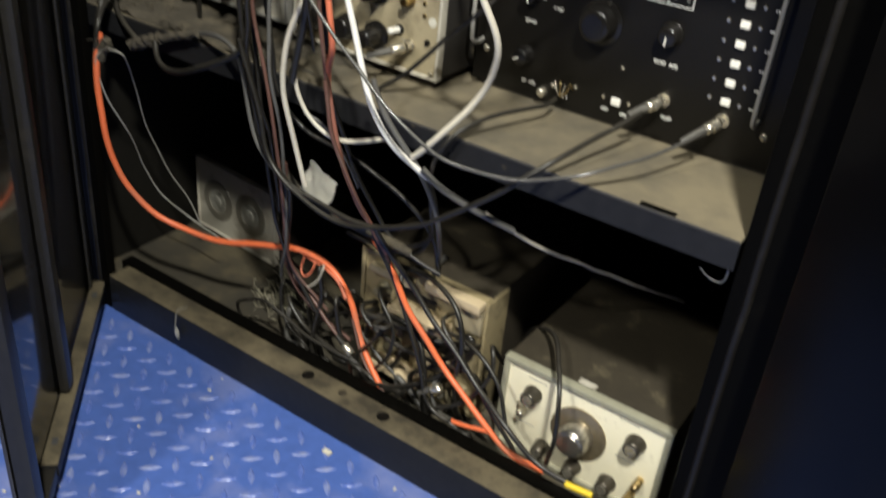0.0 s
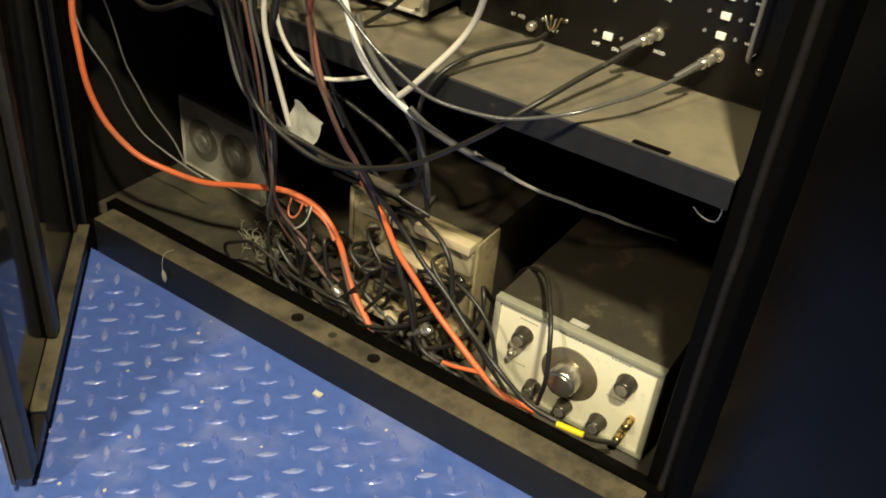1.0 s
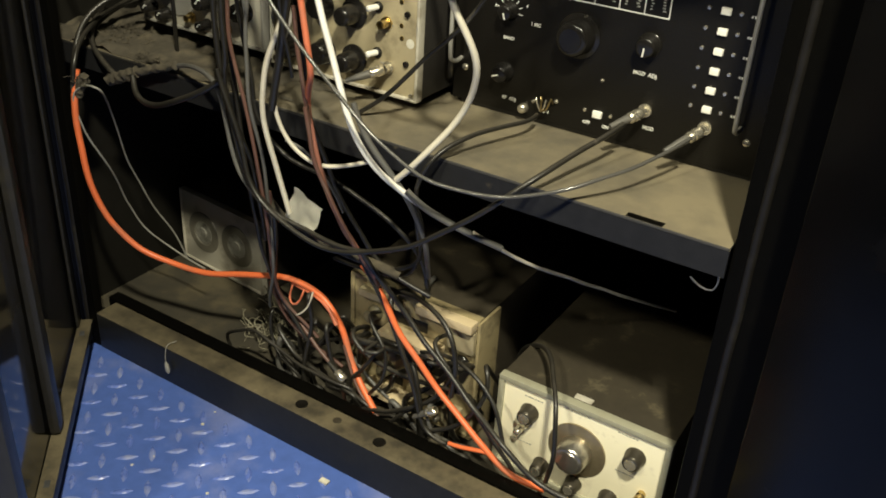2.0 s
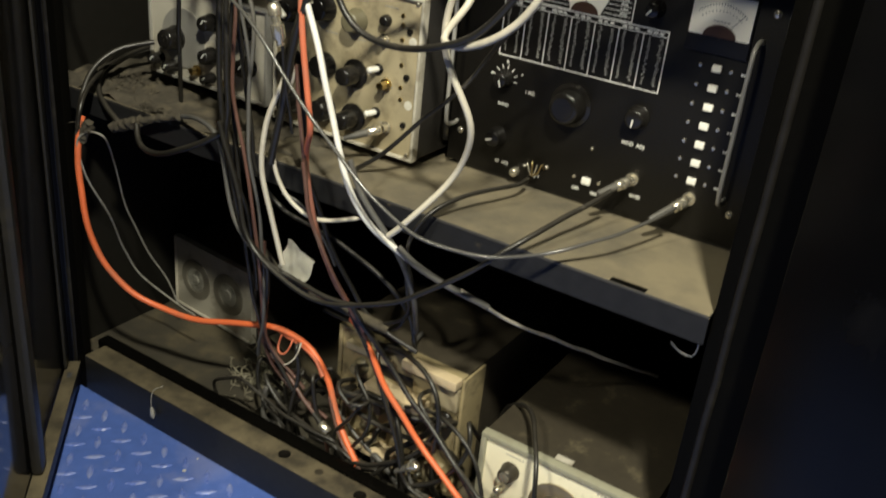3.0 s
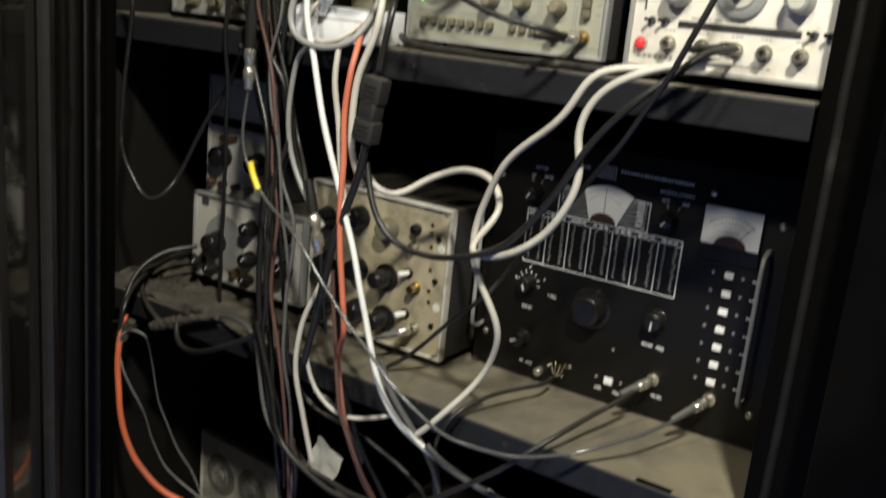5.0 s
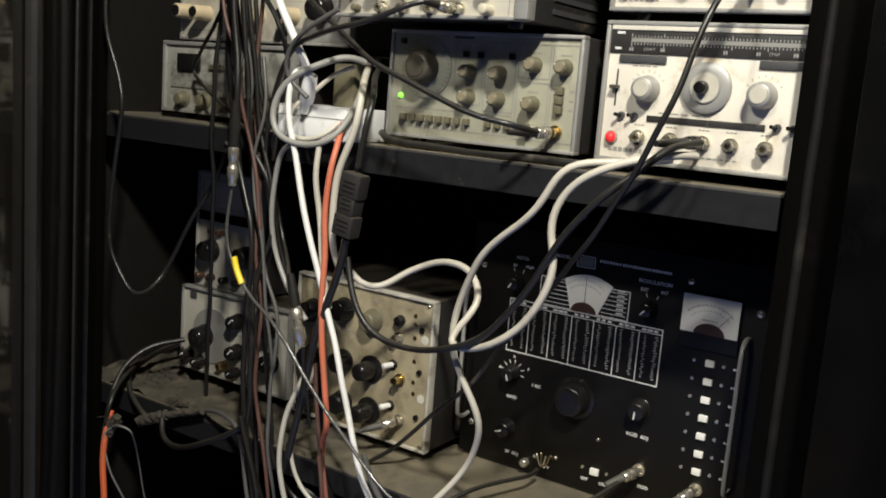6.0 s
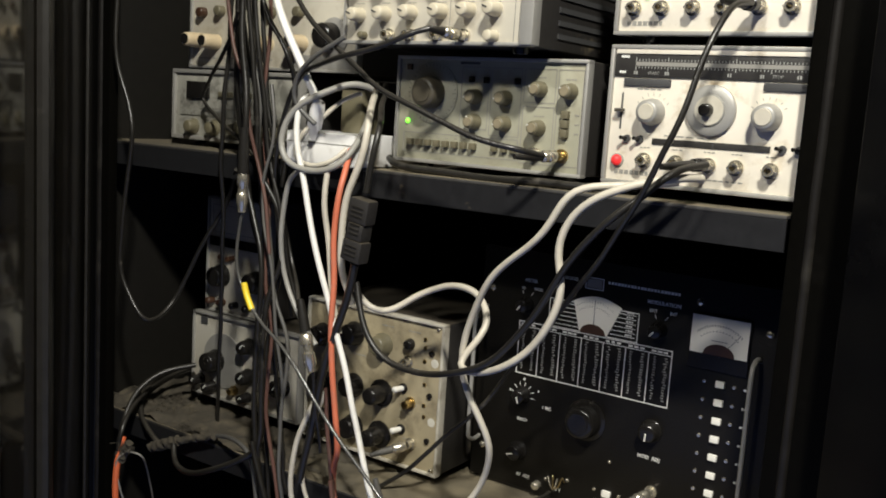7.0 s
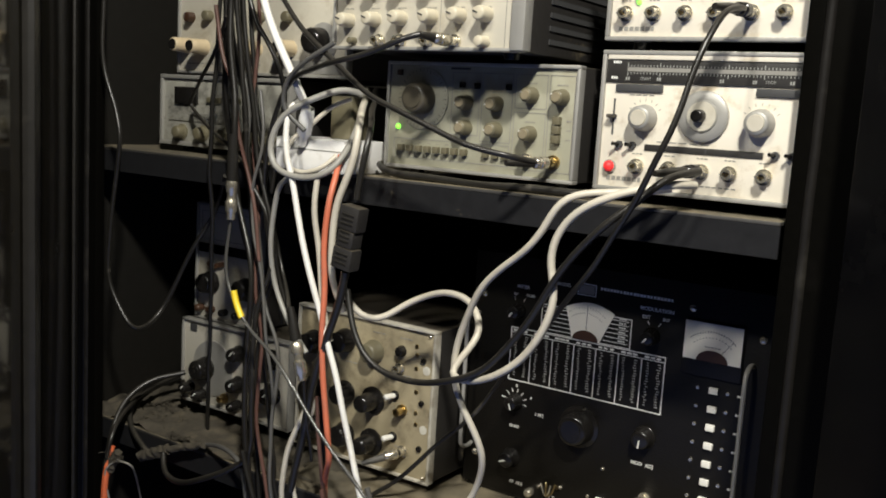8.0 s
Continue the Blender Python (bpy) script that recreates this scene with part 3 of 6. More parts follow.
def upper_instrument():
    y, x0, x1, z0, z1 = -0.032, 0.4438, 0.7092, 1.1154, 1.2544
    g = case("knob_instrument", x0, x1, z0, z1, y, 0.30, M_IVORY, M_CASE, "cream instrument with rows of knobs, overhanging the instrument under it", feet=0.0082, edge=0.004)
    part("corner_trim", block((x1 - 0.013, y - 0.006, z0 + 0.001), (x1 + 0.004, y + 0.012, z1 - 0.001), 0.002), M_TRIM, g)
    rows = ((1.1502, 0.0079, (0.4678, 0.5075, 0.5462, 0.589, 0.6276, 0.6621)), (1.1869, 0.0079, (0.4678, 0.5075, 0.5462, 0.589, 0.6276, 0.6621)), (1.2217, 0.0065, (0.4866, 0.5253, 0.5681, 0.612, 0.6548)))
    for z, r, xs in rows:
        for x in xs:
            knob(x, y, z + (x - 0.50) * 0.03, r, 0.020, M_CREAMKNOB, g, skirt=r * 1.1, mark=M_INK, angle=-70)
            bars((x, y - 0.0002, z + 0.013), 0.013, 0.0014, 4, M_GREYINK, g, seed=int(x * 100))
    for x in (0.5149, 0.5462, 0.5859, 0.6224):
        jack(x, y, 1.1255, g)
    knob(0.6621, y, 1.1255, 0.0065, 0.017, M_CREAMKNOB, g)
    knob(0.4762, y, 1.1255, 0.0046, 0.011, M_GREYKNOB, g)
    for i in range(7):
        part("vent_slot", block((x1 - 0.0012, y + 0.06, 1.129 + i * 0.0148), (x1 + 0.0006, y + 0.25, 1.1347 + i * 0.0148)), M_INK, g)
    outline(0.6005, 0.6872, 1.1189, 1.2447, y - 0.0002, 0.0008, M_GREYINK, g)


def sweep_generator(z0, name, label, feet):
    """White sweep generator with a dark scale across its top; z0: its underside."""
    y, x0, x1 = 0.03, 0.777, 1.045
    z1 = z0 + 0.150
    dz = z0 - 0.974
    g = case(name, x0, x1, z0, z1, y, 0.27, M_WHITE, M_CASE, label, feet=feet, edge=0.0045)
    yy = y - 0.0002
    part("top_strip", block((x0 + 0.006, y - 0.003, 1.1145 + dz), (x1 - 0.006, y + 0.001, 1.1215 + dz), 0.0008), M_WHITE, g)
    part("scale_band", block((x0 + 0.005, y - 0.0016, 1.090 + dz), (x1 - 0.005, y + 0.001, 1.1140 + dz), 0.0005), M_CASE, g, "dark band with a white frequency scale")
    part("scale_slot", block((0.806, y - 0.0022, 1.1020 + dz), (x1 - 0.012, y - 0.0012, 1.1062 + dz)), M_GREYINK, g)
    bm = bmesh.new()
    for i in range(61):
        x = 0.806 + i * 0.0036
        for zz, s in ((1.1068, 1), (1.1014, -1)):
            h = 0.0042 if i % 10 == 0 else 0.0022
            a, b = sorted((zz + dz, zz + s * h + dz))
            block((x, y - 0.0020, a), (x + 0.0009, y - 0.0014, b), bm=bm)
    part("scale_marks", bm, M_FAINTINK, g)
    letters("START", (0.827, y - 0.0020, 1.0945 + dz), 0.0044, M_FAINTINK, g)
    letters("STOP", (0.957, y - 0.0020, 1.0945 + dz), 0.0044, M_FAINTINK, g)
    for x in (0.807, 0.842, 0.909, 0.942, 0.978):
        bars((x, y - 0.0018, 1.0945 + dz), 0.005, 0.0036, 2, M_FAINTINK, g, seed=int(x * 100))
    bars((0.794, y - 0.0018, 1.1115 + dz), 0.010, 0.0028, 4, M_WHITEINK, g)
    bars((0.792, y - 0.0018, 1.0950 + dz), 0.008, 0.0026, 3, M_WHITEINK, g)
    for a, b in ((0.794, 0.847), (0.944, 0.998)):
        part("window_slot", block((a, y - 0.0025, 1.0805 + dz), (b, y + 0.001, 1.0885 + dz), 0.001), M_INK, g)
    part("dial_plate", lathe([(0, 0.0265), (0.004, 0.0262), (0.006, 0.0235), (0.006, 0.0165), (0.0075, 0.016), (0.0075, 0)], (0.893, y, 1.0585 + dz), FRONT, 40), M_TRIM, g, "round grey dial ring")
    part("dial_face", lathe([(0, 0.0152), (0.001, 0.015), (0.001, 0)], (0.893, y - 0.0074, 1.0585 + dz), FRONT, 32), M_IVORY, g)
    knob(0.891, y - 0.0080, 1.0585 + dz, 0.0070, 0.010, M_BAKELITE, g, cap=M_BAKELITE)
    for x, z in ((0.829, 1.0535), (0.951, 1.0545)):
        knob(x, y, z + dz, 0.0125, 0.018, M_TRIM, g, skirt=0.0145, cap=M_ALU, n=32)
        for k in range(7):
            a = radians(-60 + 20 * k)
            bm = block((x - 0.0003, yy, z + dz + 0.0175), (x + 0.0003, yy + 0.0004, z + dz + 0.0205))
            bmesh.ops.rotate(bm, verts=bm.verts, cent=(x, y, z + dz), matrix=Matrix.Rotation(a, 3, "Y"))
            part("knob_mark", bm, M_GREYINK, g)
    part("slider_slot", block((0.7925, y - 0.0004, 1.034 + dz), (0.7945, y + 0.001, 1.073 + dz)), M_INK, g)
    part("slider_handle", block((0.7885, y - 0.009, 1.052 + dz), (0.7975, y, 1.056 + dz), 0.001), M_CASE, g)
    for x in (0.803, 0.818, 0.969, 0.985):
        sw = part("toggle_switch", lathe([(0, 0.0042), (0.003, 0.0040), (0.003, 0)], (x, y, 1.024 + dz), FRONT, 12), M_INK, g)
        part("toggle_lever", lathe([(0, 0.0015), (0.009, 0.0022), (0.0095, 0)], (x, y - 0.002, 1.024 + dz), (-0.5, -1, 0.1), 8), M_BAKELITE, sw)
    part("label_strip", block((0.832, y - 0.0012, 1.0195 + dz), (0.957, y + 0.001, 1.0262 + dz), 0.0004), M_CASE, g)
    part("strip_divider", block((0.898, y - 0.0016, 1.0195 + dz), (0.8995, y - 0.001, 1.0262 + dz)), M_INK, g)
    bars((0.875, yy, 1.0295 + dz), 0.06, 0.0012, 5, M_GREYINK, g)
    lower = feet > 0.011
    for x in (0.825, 0.861, 0.896, 0.925, 0.960) if lower else (0.798, 0.829, 0.863, 0.895, 0.931, 0.963):
        jack(x, y, 1.002 + dz, g)
        bars((x, yy, 1.0155 + dz), 0.012, 0.0013, 3, M_GREYINK, g, seed=int(x * 100))
    if not lower:
        part("power_lamp", lathe([(0, 0.0028), (0.002, 0.0026), (0.003, 0)], (0.812, y, 1.014 + dz), FRONT, 12), M_GREEN, g, "lit green lamp")
        bars((0.812, yy, 0.9865 + dz), 0.042, 0.0045, 7, M_GREYINK, g, "maker_mark", 5)
        return g
    part("lamp_bezel", lathe([(0, 0.0072), (0.003, 0.0070), (0.003, 0.006), (0, 0.006)], (0.794, y, 1.000 + dz), FRONT, 18), M_TRIM, g)
    part("power_lamp", lathe([(0, 0.0058), (0.005, 0.0055), (0.008, 0.0035), (0.0085, 0)], (0.794, y, 1.000 + dz), FRONT, 18), M_RED, g, "lit power lamp")
    bars((0.812, yy, 0.9875 + dz), 0.042, 0.0045, 7, M_GREYINK, g, "maker_mark", 5)
    bars((0.915, yy, 0.9870 + dz), 0.040, 0.0014, 6, M_GREYINK, g)
    bars((0.825, yy, 1.0775 + dz), 0.030, 0.0012, 4, M_GREYINK, g)
    return g


function_generator()
upper_instrument()
sweep_generator(0.974, "sweep_generator", "white sweep generator with dark scale and lit red lamp", 0.012)
sweep_generator(1.134, "sweep_generator", "white sweep generator stacked on another one like it", 0.010)


def counter():
    y = 0.06
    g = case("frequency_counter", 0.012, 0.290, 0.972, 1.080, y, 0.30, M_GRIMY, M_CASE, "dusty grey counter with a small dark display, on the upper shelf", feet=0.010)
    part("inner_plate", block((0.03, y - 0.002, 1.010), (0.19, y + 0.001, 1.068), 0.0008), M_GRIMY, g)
    part("display", block((0.048, y - 0.006, 1.036), (0.098, y - 0.001, 1.062), 0.001), M_BAKELITE, g, "small black display window")
    for i in range(4):
        part("push_button", block((0.120 + 0.02 * i, y - 0.006, 1.040), (0.130 + 0.02 * i, y - 0.001, 1.048), 0.0008), M_GREYKNOB, g)
    for x in (0.062, 0.11, 0.16, 0.21, 0.25):
        knob(x, y, 0.993, 0.009, 0.016, M_GREYKNOB, g, skirt=0.012)
    bars((0.12, y - 0.0022, 1.022), 0.12, 0.0016, 14, M_GREYINK, g)


def pulse_unit():
    y = 0.06
    g = case("pulse_generator", 0.050, 0.390, 1.083, 1.215, y, 0.28, M_IVORY, M_CASE, "off-white pulse generator with yellowed knobs, stacked on the counter", feet=0.003, edge=0.004)
    for x, z in ((0.070, 1.124), (0.108, 1.122), (0.218, 1.120), (0.285, 1.122)):
        ob = knob(x, y, z, 0.0115, 0.030, M_TANKNOB, g, cap=M_BAKELITE)
    part("dial_plate", lathe([(0, 0.026), (0.002, 0.026), (0.003, 0.024), (0.003, 0)], (0.345, y, 1.132), FRONT, 36), M_TRIM, g)
    knob(0.340, y - 0.003, 1.132, 0.017, 0.022, M_BAKELITE, g, skirt=0.019)
    for x, z in ((0.078, 1.166), (0.118, 1.168), (0.225, 1.165), (0.280, 1.165)):
        knob(x, y, z, 0.008, 0.012, M_AMBER if x < 0.1 else M_GREYKNOB, g)
    part("lower_plate", block((0.25, y - 0.0015, 1.088), (0.385, y + 0.001, 1.106), 0.0005), M_TRIM, g)
    bars((0.15, y - 0.0002, 1.098), 0.16, 0.0018, 16, M_GREYINK, g)


counter()
pulse_unit()


def bench_oscillator():
    y = 0.10
    g = case("bench_oscillator", 0.027, 0.272, 0.548, 0.688, y, 0.26, M_OLDPANEL, M_CASE, "small dusty grey oscillator with a large round dial", feet=0.025, edge=0.004)
    part("dial_plate", lathe([(0, 0.046), (0.002, 0.0455), (0.002, 0)], (0.100, y, 0.614), FRONT, 44), M_TRIM, g, "large round grey dial")
    knob(0.086, y - 0.002, 0.612, 0.016, 0.026, M_BAKELITE, g, skirt=0.019, cap=M_BAKELITE)
    part("nameplate", block((0.045, y - 0.0015, 0.668), (0.060, y + 0.001, 0.680)), M_INK, g)
    for x, z, r in ((0.160, 0.650, 0.011), (0.160, 0.600, 0.011), (0.048, 0.573, 0.008), (0.078, 0.567, 0.008), (0.160, 0.566, 0.007), (0.232, 0.655, 0.013), (0.235, 0.600, 0.013)):
        knob(x, y, z, r, 0.022, M_BAKELITE, g, skirt=r * 1.25, mark=M_WHITEINK, angle=40)
    jack(0.128, y, 0.570, g, M_BRASS)
    jack(0.20, y, 0.568, g, M_BRASS)


def switch_box():
    y = 0.11
    g = case("meter_unit", 0.045, 0.190, 0.690, 0.880, y, 0.20, M_OLDPANEL, M_CASE, "dusty grey meter unit standing on the small oscillator", feet=0.002, edge=0.004)
    part("dark_band", block((0.050, y - 0.002, 0.800), (0.185, y + 0.001, 0.815), 0.0004), M_BAKELITE, g)
    for x in (0.080, 0.160):
        knob(x, y, 0.752, 0.016, 0.022, M_BAKELITE, g, skirt=0.019)
    for x in (0.060, 0.085, 0.115, 0.145):
        part("binding_post", lathe([(0, 0.006), (0.012, 0.006), (0.014, 0.004), (0.016, 0)], (x, y, 0.708), FRONT, 12), M_BAKELITE if x > 0.1 else M_AMBER, g)
    for x, z in ((0.078, 0.783), (0.095, 0.781), (0.105, 0.784)):
        part("indicator", lathe([(0, 0.005), (0.006, 0.004), (0.006, 0)], (x, y, z), FRONT, 10), M_AMBER, g)
    outline(0.055, 0.180, 0.822, 0.868, y - 0.0003, 0.0012, M_GREYINK, g)


bench_oscillator()
switch_box()


def knob_module():
    y = 0.10
    g = case("oscilloscope_module", 0.285, 0.535, 0.537, 0.754, y, 0.30, M_BEIGE, M_CASE, "beige knob panel in a grey case on the lower shelf", feet=0.013, edge=0.004, trim=M_OLDPANEL)
    for x, z in ((0.376, 0.713), (0.379, 0.636), (0.382, 0.574), (0.316, 0.70), (0.318, 0.63), (0.320, 0.57)):
        knob(x, y, z, 0.015, 0.022, M_BAKELITE, g, skirt=0.018)
    knob(0.429, y, 0.707, 0.014, 0.020, M_GREYKNOB, g, skirt=0.017)
    for z, zc in ((0.636, 0.651), (0.574, 0.591)):
        ob = knob(0.431, y, z, 0.0125, 0.032, M_BAKELITE, g, skirt=0.020, cap=M_BAKELITE, n=32)
        part("knob_plate", lathe([(0, 0.0075), (0.002, 0.0072), (0.002, 0)], (0.469, y, zc), FRONT, 16), M_BAKELITE, g)
        part("white_lever", lathe([(0, 0.004), (0.012, 0.0042), (0.015, 0.0045), (0.017, 0.003), (0.0175, 0)], (0.468, y, zc), (-0.35, -1, -0.05), 12), M_SWITCH, g, "small white plastic lever")
    knob(0.477, y, 0.717, 0.0065, 0.010, M_BAKELITE, g, skirt=0.008)
    jack(0.476, y, 0.692, g)
    jack(0.483, y, 0.633, g, M_BRASS, 0.0085, 0.016)
    jack(0.488, y, 0.575, g, M_NICKEL, 0.0085, 0.012)
    for x, z in ((0.502, 0.728), (0.503, 0.716), (0.503, 0.697), (0.505, 0.664), (0.506, 0.634), (0.507, 0.618)):
        part("test_socket", lathe([(0, 0.0032), (0.001, 0.003), (0.001, 0)], (x, y, z), FRONT, 10), M_BRASS, g)
    for z in (0.710, 0.650, 0.585):
        part("test_socket", lathe([(0, 0.0042), (0.003, 0.004), (0.003, 0)], (0.515, y, z), FRONT, 10), M_BAKELITE, g)
    for z in (0.697, 0.613):
        part("sticker_dot", lathe([(0, 0.0062), (0.0003, 0.0062), (0.0003, 0)], (0.520, y, z), FRONT, 16), M_PAPER, g)
    for i in range(16):
        rnd = random.Random(i)
        bars((0.34 + 0.048 * (i % 4), y - 0.0002, 0.735 - 0.052 * (i // 4)), 0.022, 0.0016, 5, M_GREYINK, g, seed=i)
    screw(0.524, y, 0.545, g, 0.0028)
    screw(0.524, y, 0.746, g, 0.0028)


knob_module()


def signal_generator():
    """Black rack panel with dial window, printed table, meter and a column of slide switches."""
    y, x0, x1, z0, z1 = 0.17, 0.545, 0.968, 0.530, 0.862
    g = thing("signal_generator", (0.755, 0.3, 0.523), "black signal generator with printed table, meter and slide switches", "instrument")
    part("case", block((x0 + 0.012, y + 0.004, z0 - 0.006), (x1 - 0.012, 0.45, z1 - 0.006), 0.003), M_CASE, g)
    part("front_panel", block((x0, y, z0), (x1, y + 0.0045, z1), 0.0008), M_BLACKPANEL, g)
    yy = y - 0.0003
    # printed table
    tx0, tx1, tz0, tz1 = 0.608, 0.828, 0.691, 0.765
    outline(tx0, tx1, tz0, tz1, yy, 0.0013, M_WHITEINK, g, "table_frame")
    part("table_rule", block((tx0 + 0.0013, yy - 0.0002, tz1 - 0.0078), (tx1 - 0.0013, yy + 0.0002, tz1 - 0.0068)), M_WHITEINK, g)
    n = 7
    w = (tx1 - tx0) / n
    for i in range(n):
        a = tx0 + i * w
        if i:
            part("table_rule", block((a, yy - 0.0002, tz0 + 0.0014), (a + 0.0011, yy + 0.0002, tz1 - 0.008)), M_WHITEINK, g)
        bars((a + w / 2, yy, tz1 - 0.0042), w * 0.75, 0.0026, 3, M_WHITEINK, g, "table_heading", i)
        rnd = random.Random(i + 20)
        for cx, cw in ((a + w * 0.27, 0.0042), (a + w * 0.76, 0.0052)):
            bm = bmesh.new()
            for k in range(17):
                z = tz1 - 0.0115 - k * 0.0034
                q = cx + rnd.uniform(-0.001, 0.001)
                block((q - cw * rnd.uniform(0.3, 0.5), yy - 0.0002, z - 0.0007), (q + cw * rnd.uniform(0.2, 0.45), yy + 0.0002, z + 0.0007), bm=bm)
            tagged(part("table_column", bm, M_FAINTINK, g), kind="stuff")
    # upper frame of ruled lines behind the dial window
    outline(0.652, 0.780, 0.7655, 0.804, yy, 0.0011, M_WHITEINK, g, "table_frame")
    for i in range(6):
        z = 0.7705 + i * 0.0058
        part("dial_rule", block((0.656, yy - 0.0002, z), (0.700, yy + 0.0002, z + 0.0008)), M_WHITEINK, g)
        part("dial_rule", block((0.742, yy - 0.0002, z), (0.776, yy + 0.0002, z + 0.0008)), M_WHITEINK, g)
        bars((0.768, yy - 0.0001, z + 0.003), 0.010, 0.0022, 3, M_WHITEINK, g, seed=i)
    # fan-shaped dial window
    bm = bmesh.new()
    arc = [(0.688 + 0.068 * k / 10, 0.795 + 0.021 * math.sin(math.pi * (0.18 + 0.64 * k / 10))) for k in range(11)]
    ring = [(0.699, 0.7665), *arc, (0.738, 0.7665)]
    front = [bm.verts.new((x, y - 0.0018, z)) for x, z in ring]
    back = [bm.verts.new((x, y + 0.001, z)) for x, z in ring]
    bm.faces.new(front[::-1])
    for i in range(len(ring)):
        j = (i + 1) % len(ring)
        bm.faces.new((front[i], front[j], back[j], back[i]))
    bmesh.ops.recalc_face_normals(bm, faces=bm.faces)
    win = part("dial_window", bm, M_METERFACE, g, "fan-shaped pale dial window")
    part("hairline", block((0.7185, y - 0.0022, 0.772), (0.7192, y - 0.0017, 0.812)), M_INK, win)
    bm = bmesh.new()
    for rr in (0.034, 0.041):
        for k in range(15):
            a = radians(52 + 5.4 * k)
            cx, cz = 0.7185 + rr * math.cos(a), 0.768 + rr * math.sin(a)
            block((cx - 0.0003, y - 0.0021, cz - 0.0012), (cx + 0.0003, y - 0.0017, cz + 0.0012), bm=bm)
    part("dial_marks", bm, M_GREYINK, win)
    part("dial_hub", half_disc(0.7185, y, 0.7662, 0.018, 0.003), M_AMBER, g)
    # meter
    mt = part("meter_case", block((0.848, y - 0.004, 0.752), (0.922, y + 0.001, 0.820), 0.0015), M_BLACKPANEL, g, "square panel meter with pale face")
    part("meter_face", block((0.850, y - 0.0050, 0.7715), (0.920, y - 0.0035, 0.818), 0.0004), M_METERFACE, mt)
    part("meter_hub", half_disc(0.886, y - 0.0045, 0.7718, 0.019, 0.002), M_AMBER, mt)
    bm = bmesh.new()
    for rr, n2, h in ((0.040, 19, 0.0030), (0.033, 13, 0.0016)):
        for k in range(n2):
            a = radians(48 + 84 * k / (n2 - 1))
            cx, cz = 0.885 + rr * math.cos(a), 0.768 + rr * math.sin(a)
            block((cx - 0.0004, y - 0.0054, cz - h / 2), (cx + 0.0004, y - 0.0048, cz + h / 2), bm=bm)
    part("meter_scale", bm, M_INK, mt)
    nd = block((0.8847, y - 0.0058, 0.770), (0.8853, y - 0.0052, 0.809))
    bmesh.ops.rotate(nd, verts=nd.verts, cent=(0.885, y, 0.768), matrix=Matrix.Rotation(radians(38), 3, "Y"))
    part("needle", nd, M_INK, mt)
    bars((0.886, y - 0.0051, 0.789), 0.020, 0.0014, 5, M_GREYINK, mt)
    # slide switches
    for i in range(7):
        z = 0.7365 - i * 0.0230
        sw = part("slide_switch", block((0.8855, y - 0.004, z - 0.0040), (0.8965, y + 0.001, z + 0.0040), 0.001), M_SWITCH, g, "white slide switch")
        for x, r in ((0.871, 0.0026), (0.9075, 0.0026)):
            part("switch_screw", lathe([(0, r), (0.0016, r * 0.8), (0.0018, 0)], (x, y, z - (x - 0.89) * 0.02), FRONT, 10), M_NICKEL, sw)
        bars((0.922, yy, z - 0.001), 0.006, 0.0028, 2, M_WHITEINK, g, "switch_mark", i)
    sw = part("slide_switch", block((0.752, y - 0.004, 0.5535), (0.764, y + 0.001, 0.5625), 0.001), M_SWITCH, g)
    for x in (0.740, 0.775):
        part("switch_screw", lathe([(0, 0.0026), (0.0016, 0.002), (0.0018, 0)], (x, y, 0.5595), FRONT, 10), M_NICKEL, sw)
    for t, x, z, s in (("METER", 0.622, 0.8215, 0.0064), ("RF", 0.611, 0.810, 0.0056), ("MOD", 0.634, 0.811, 0.0056), ("MODEL", 0.682, 0.8340, 0.0062), ("MODULATION", 0.811, 0.8215, 0.0066),
                       ("EXT", 0.798, 0.811, 0.0058), ("INT", 0.824, 0.811, 0.0058), ("BAND", 0.624, 0.627, 0.0058), ("MOD  ADJ", 0.810, 0.622, 0.0066), ("RF  ADJ", 0.632, 0.548, 0.0062),
                       ("OFF", 0.744, 0.544, 0.0060), ("ON", 0.770, 0.544, 0.0060), ("MOD", 0.825, 0.557, 0.0062), ("1 MC", 0.660, 0.651, 0.0062), ("115 V", 0.684, 0.543, 0.0062),
                       ("A", 0.602, 0.665, 0.005), ("D", 0.623, 0.684, 0.005), ("F", 0.646, 0.671, 0.005)):
        letters(t, (x, yy, z), s, M_WHITEINK, g, bold=0.00012)
    outline(0.702, 0.728, 0.8245, 0.840, yy, 0.0010, M_WHITEINK, g, "model_plate")
    part("model_plate", block((0.7045, yy - 0.0002, 0.8265), (0.7255, yy + 0.0002, 0.8380)), M_GREYINK, g)
    bars((0.783, yy, 0.8365), 0.098, 0.0034, 22, M_WHITEINK, g, "maker_mark", 3)
    # pointers round the small selectors, and the knobs
    for x, z, angs in ((0.622, 0.662, (-80, -50, -20, 10, 40, 70, 100)), (0.617, 0.790, (-25, 30)), (0.808, 0.790, (-25, 30))):
        for a in angs:
            bm = block((x - 0.0004, yy - 0.0002, z + 0.013), (x + 0.0004, yy + 0.0002, z + 0.0185))
            bmesh.ops.rotate(bm, verts=bm.verts, cent=(x, y, z), matrix=Matrix.Rotation(radians(a), 3, "Y"))
            part("selector_mark", bm, M_WHITEINK, g)
    for x, z, r, a in ((0.622, 0.662, 0.010, 160), (0.622, 0.582, 0.011, 250), (0.810, 0.658, 0.012, 185), (0.617, 0.788, 0.009, 215), (0.807, 0.788, 0.009, 220)):
        knob(x, y, z, r, 0.018, M_BAKELITE, g, skirt=r * 1.25, mark=M_SWITCH, angle=a)
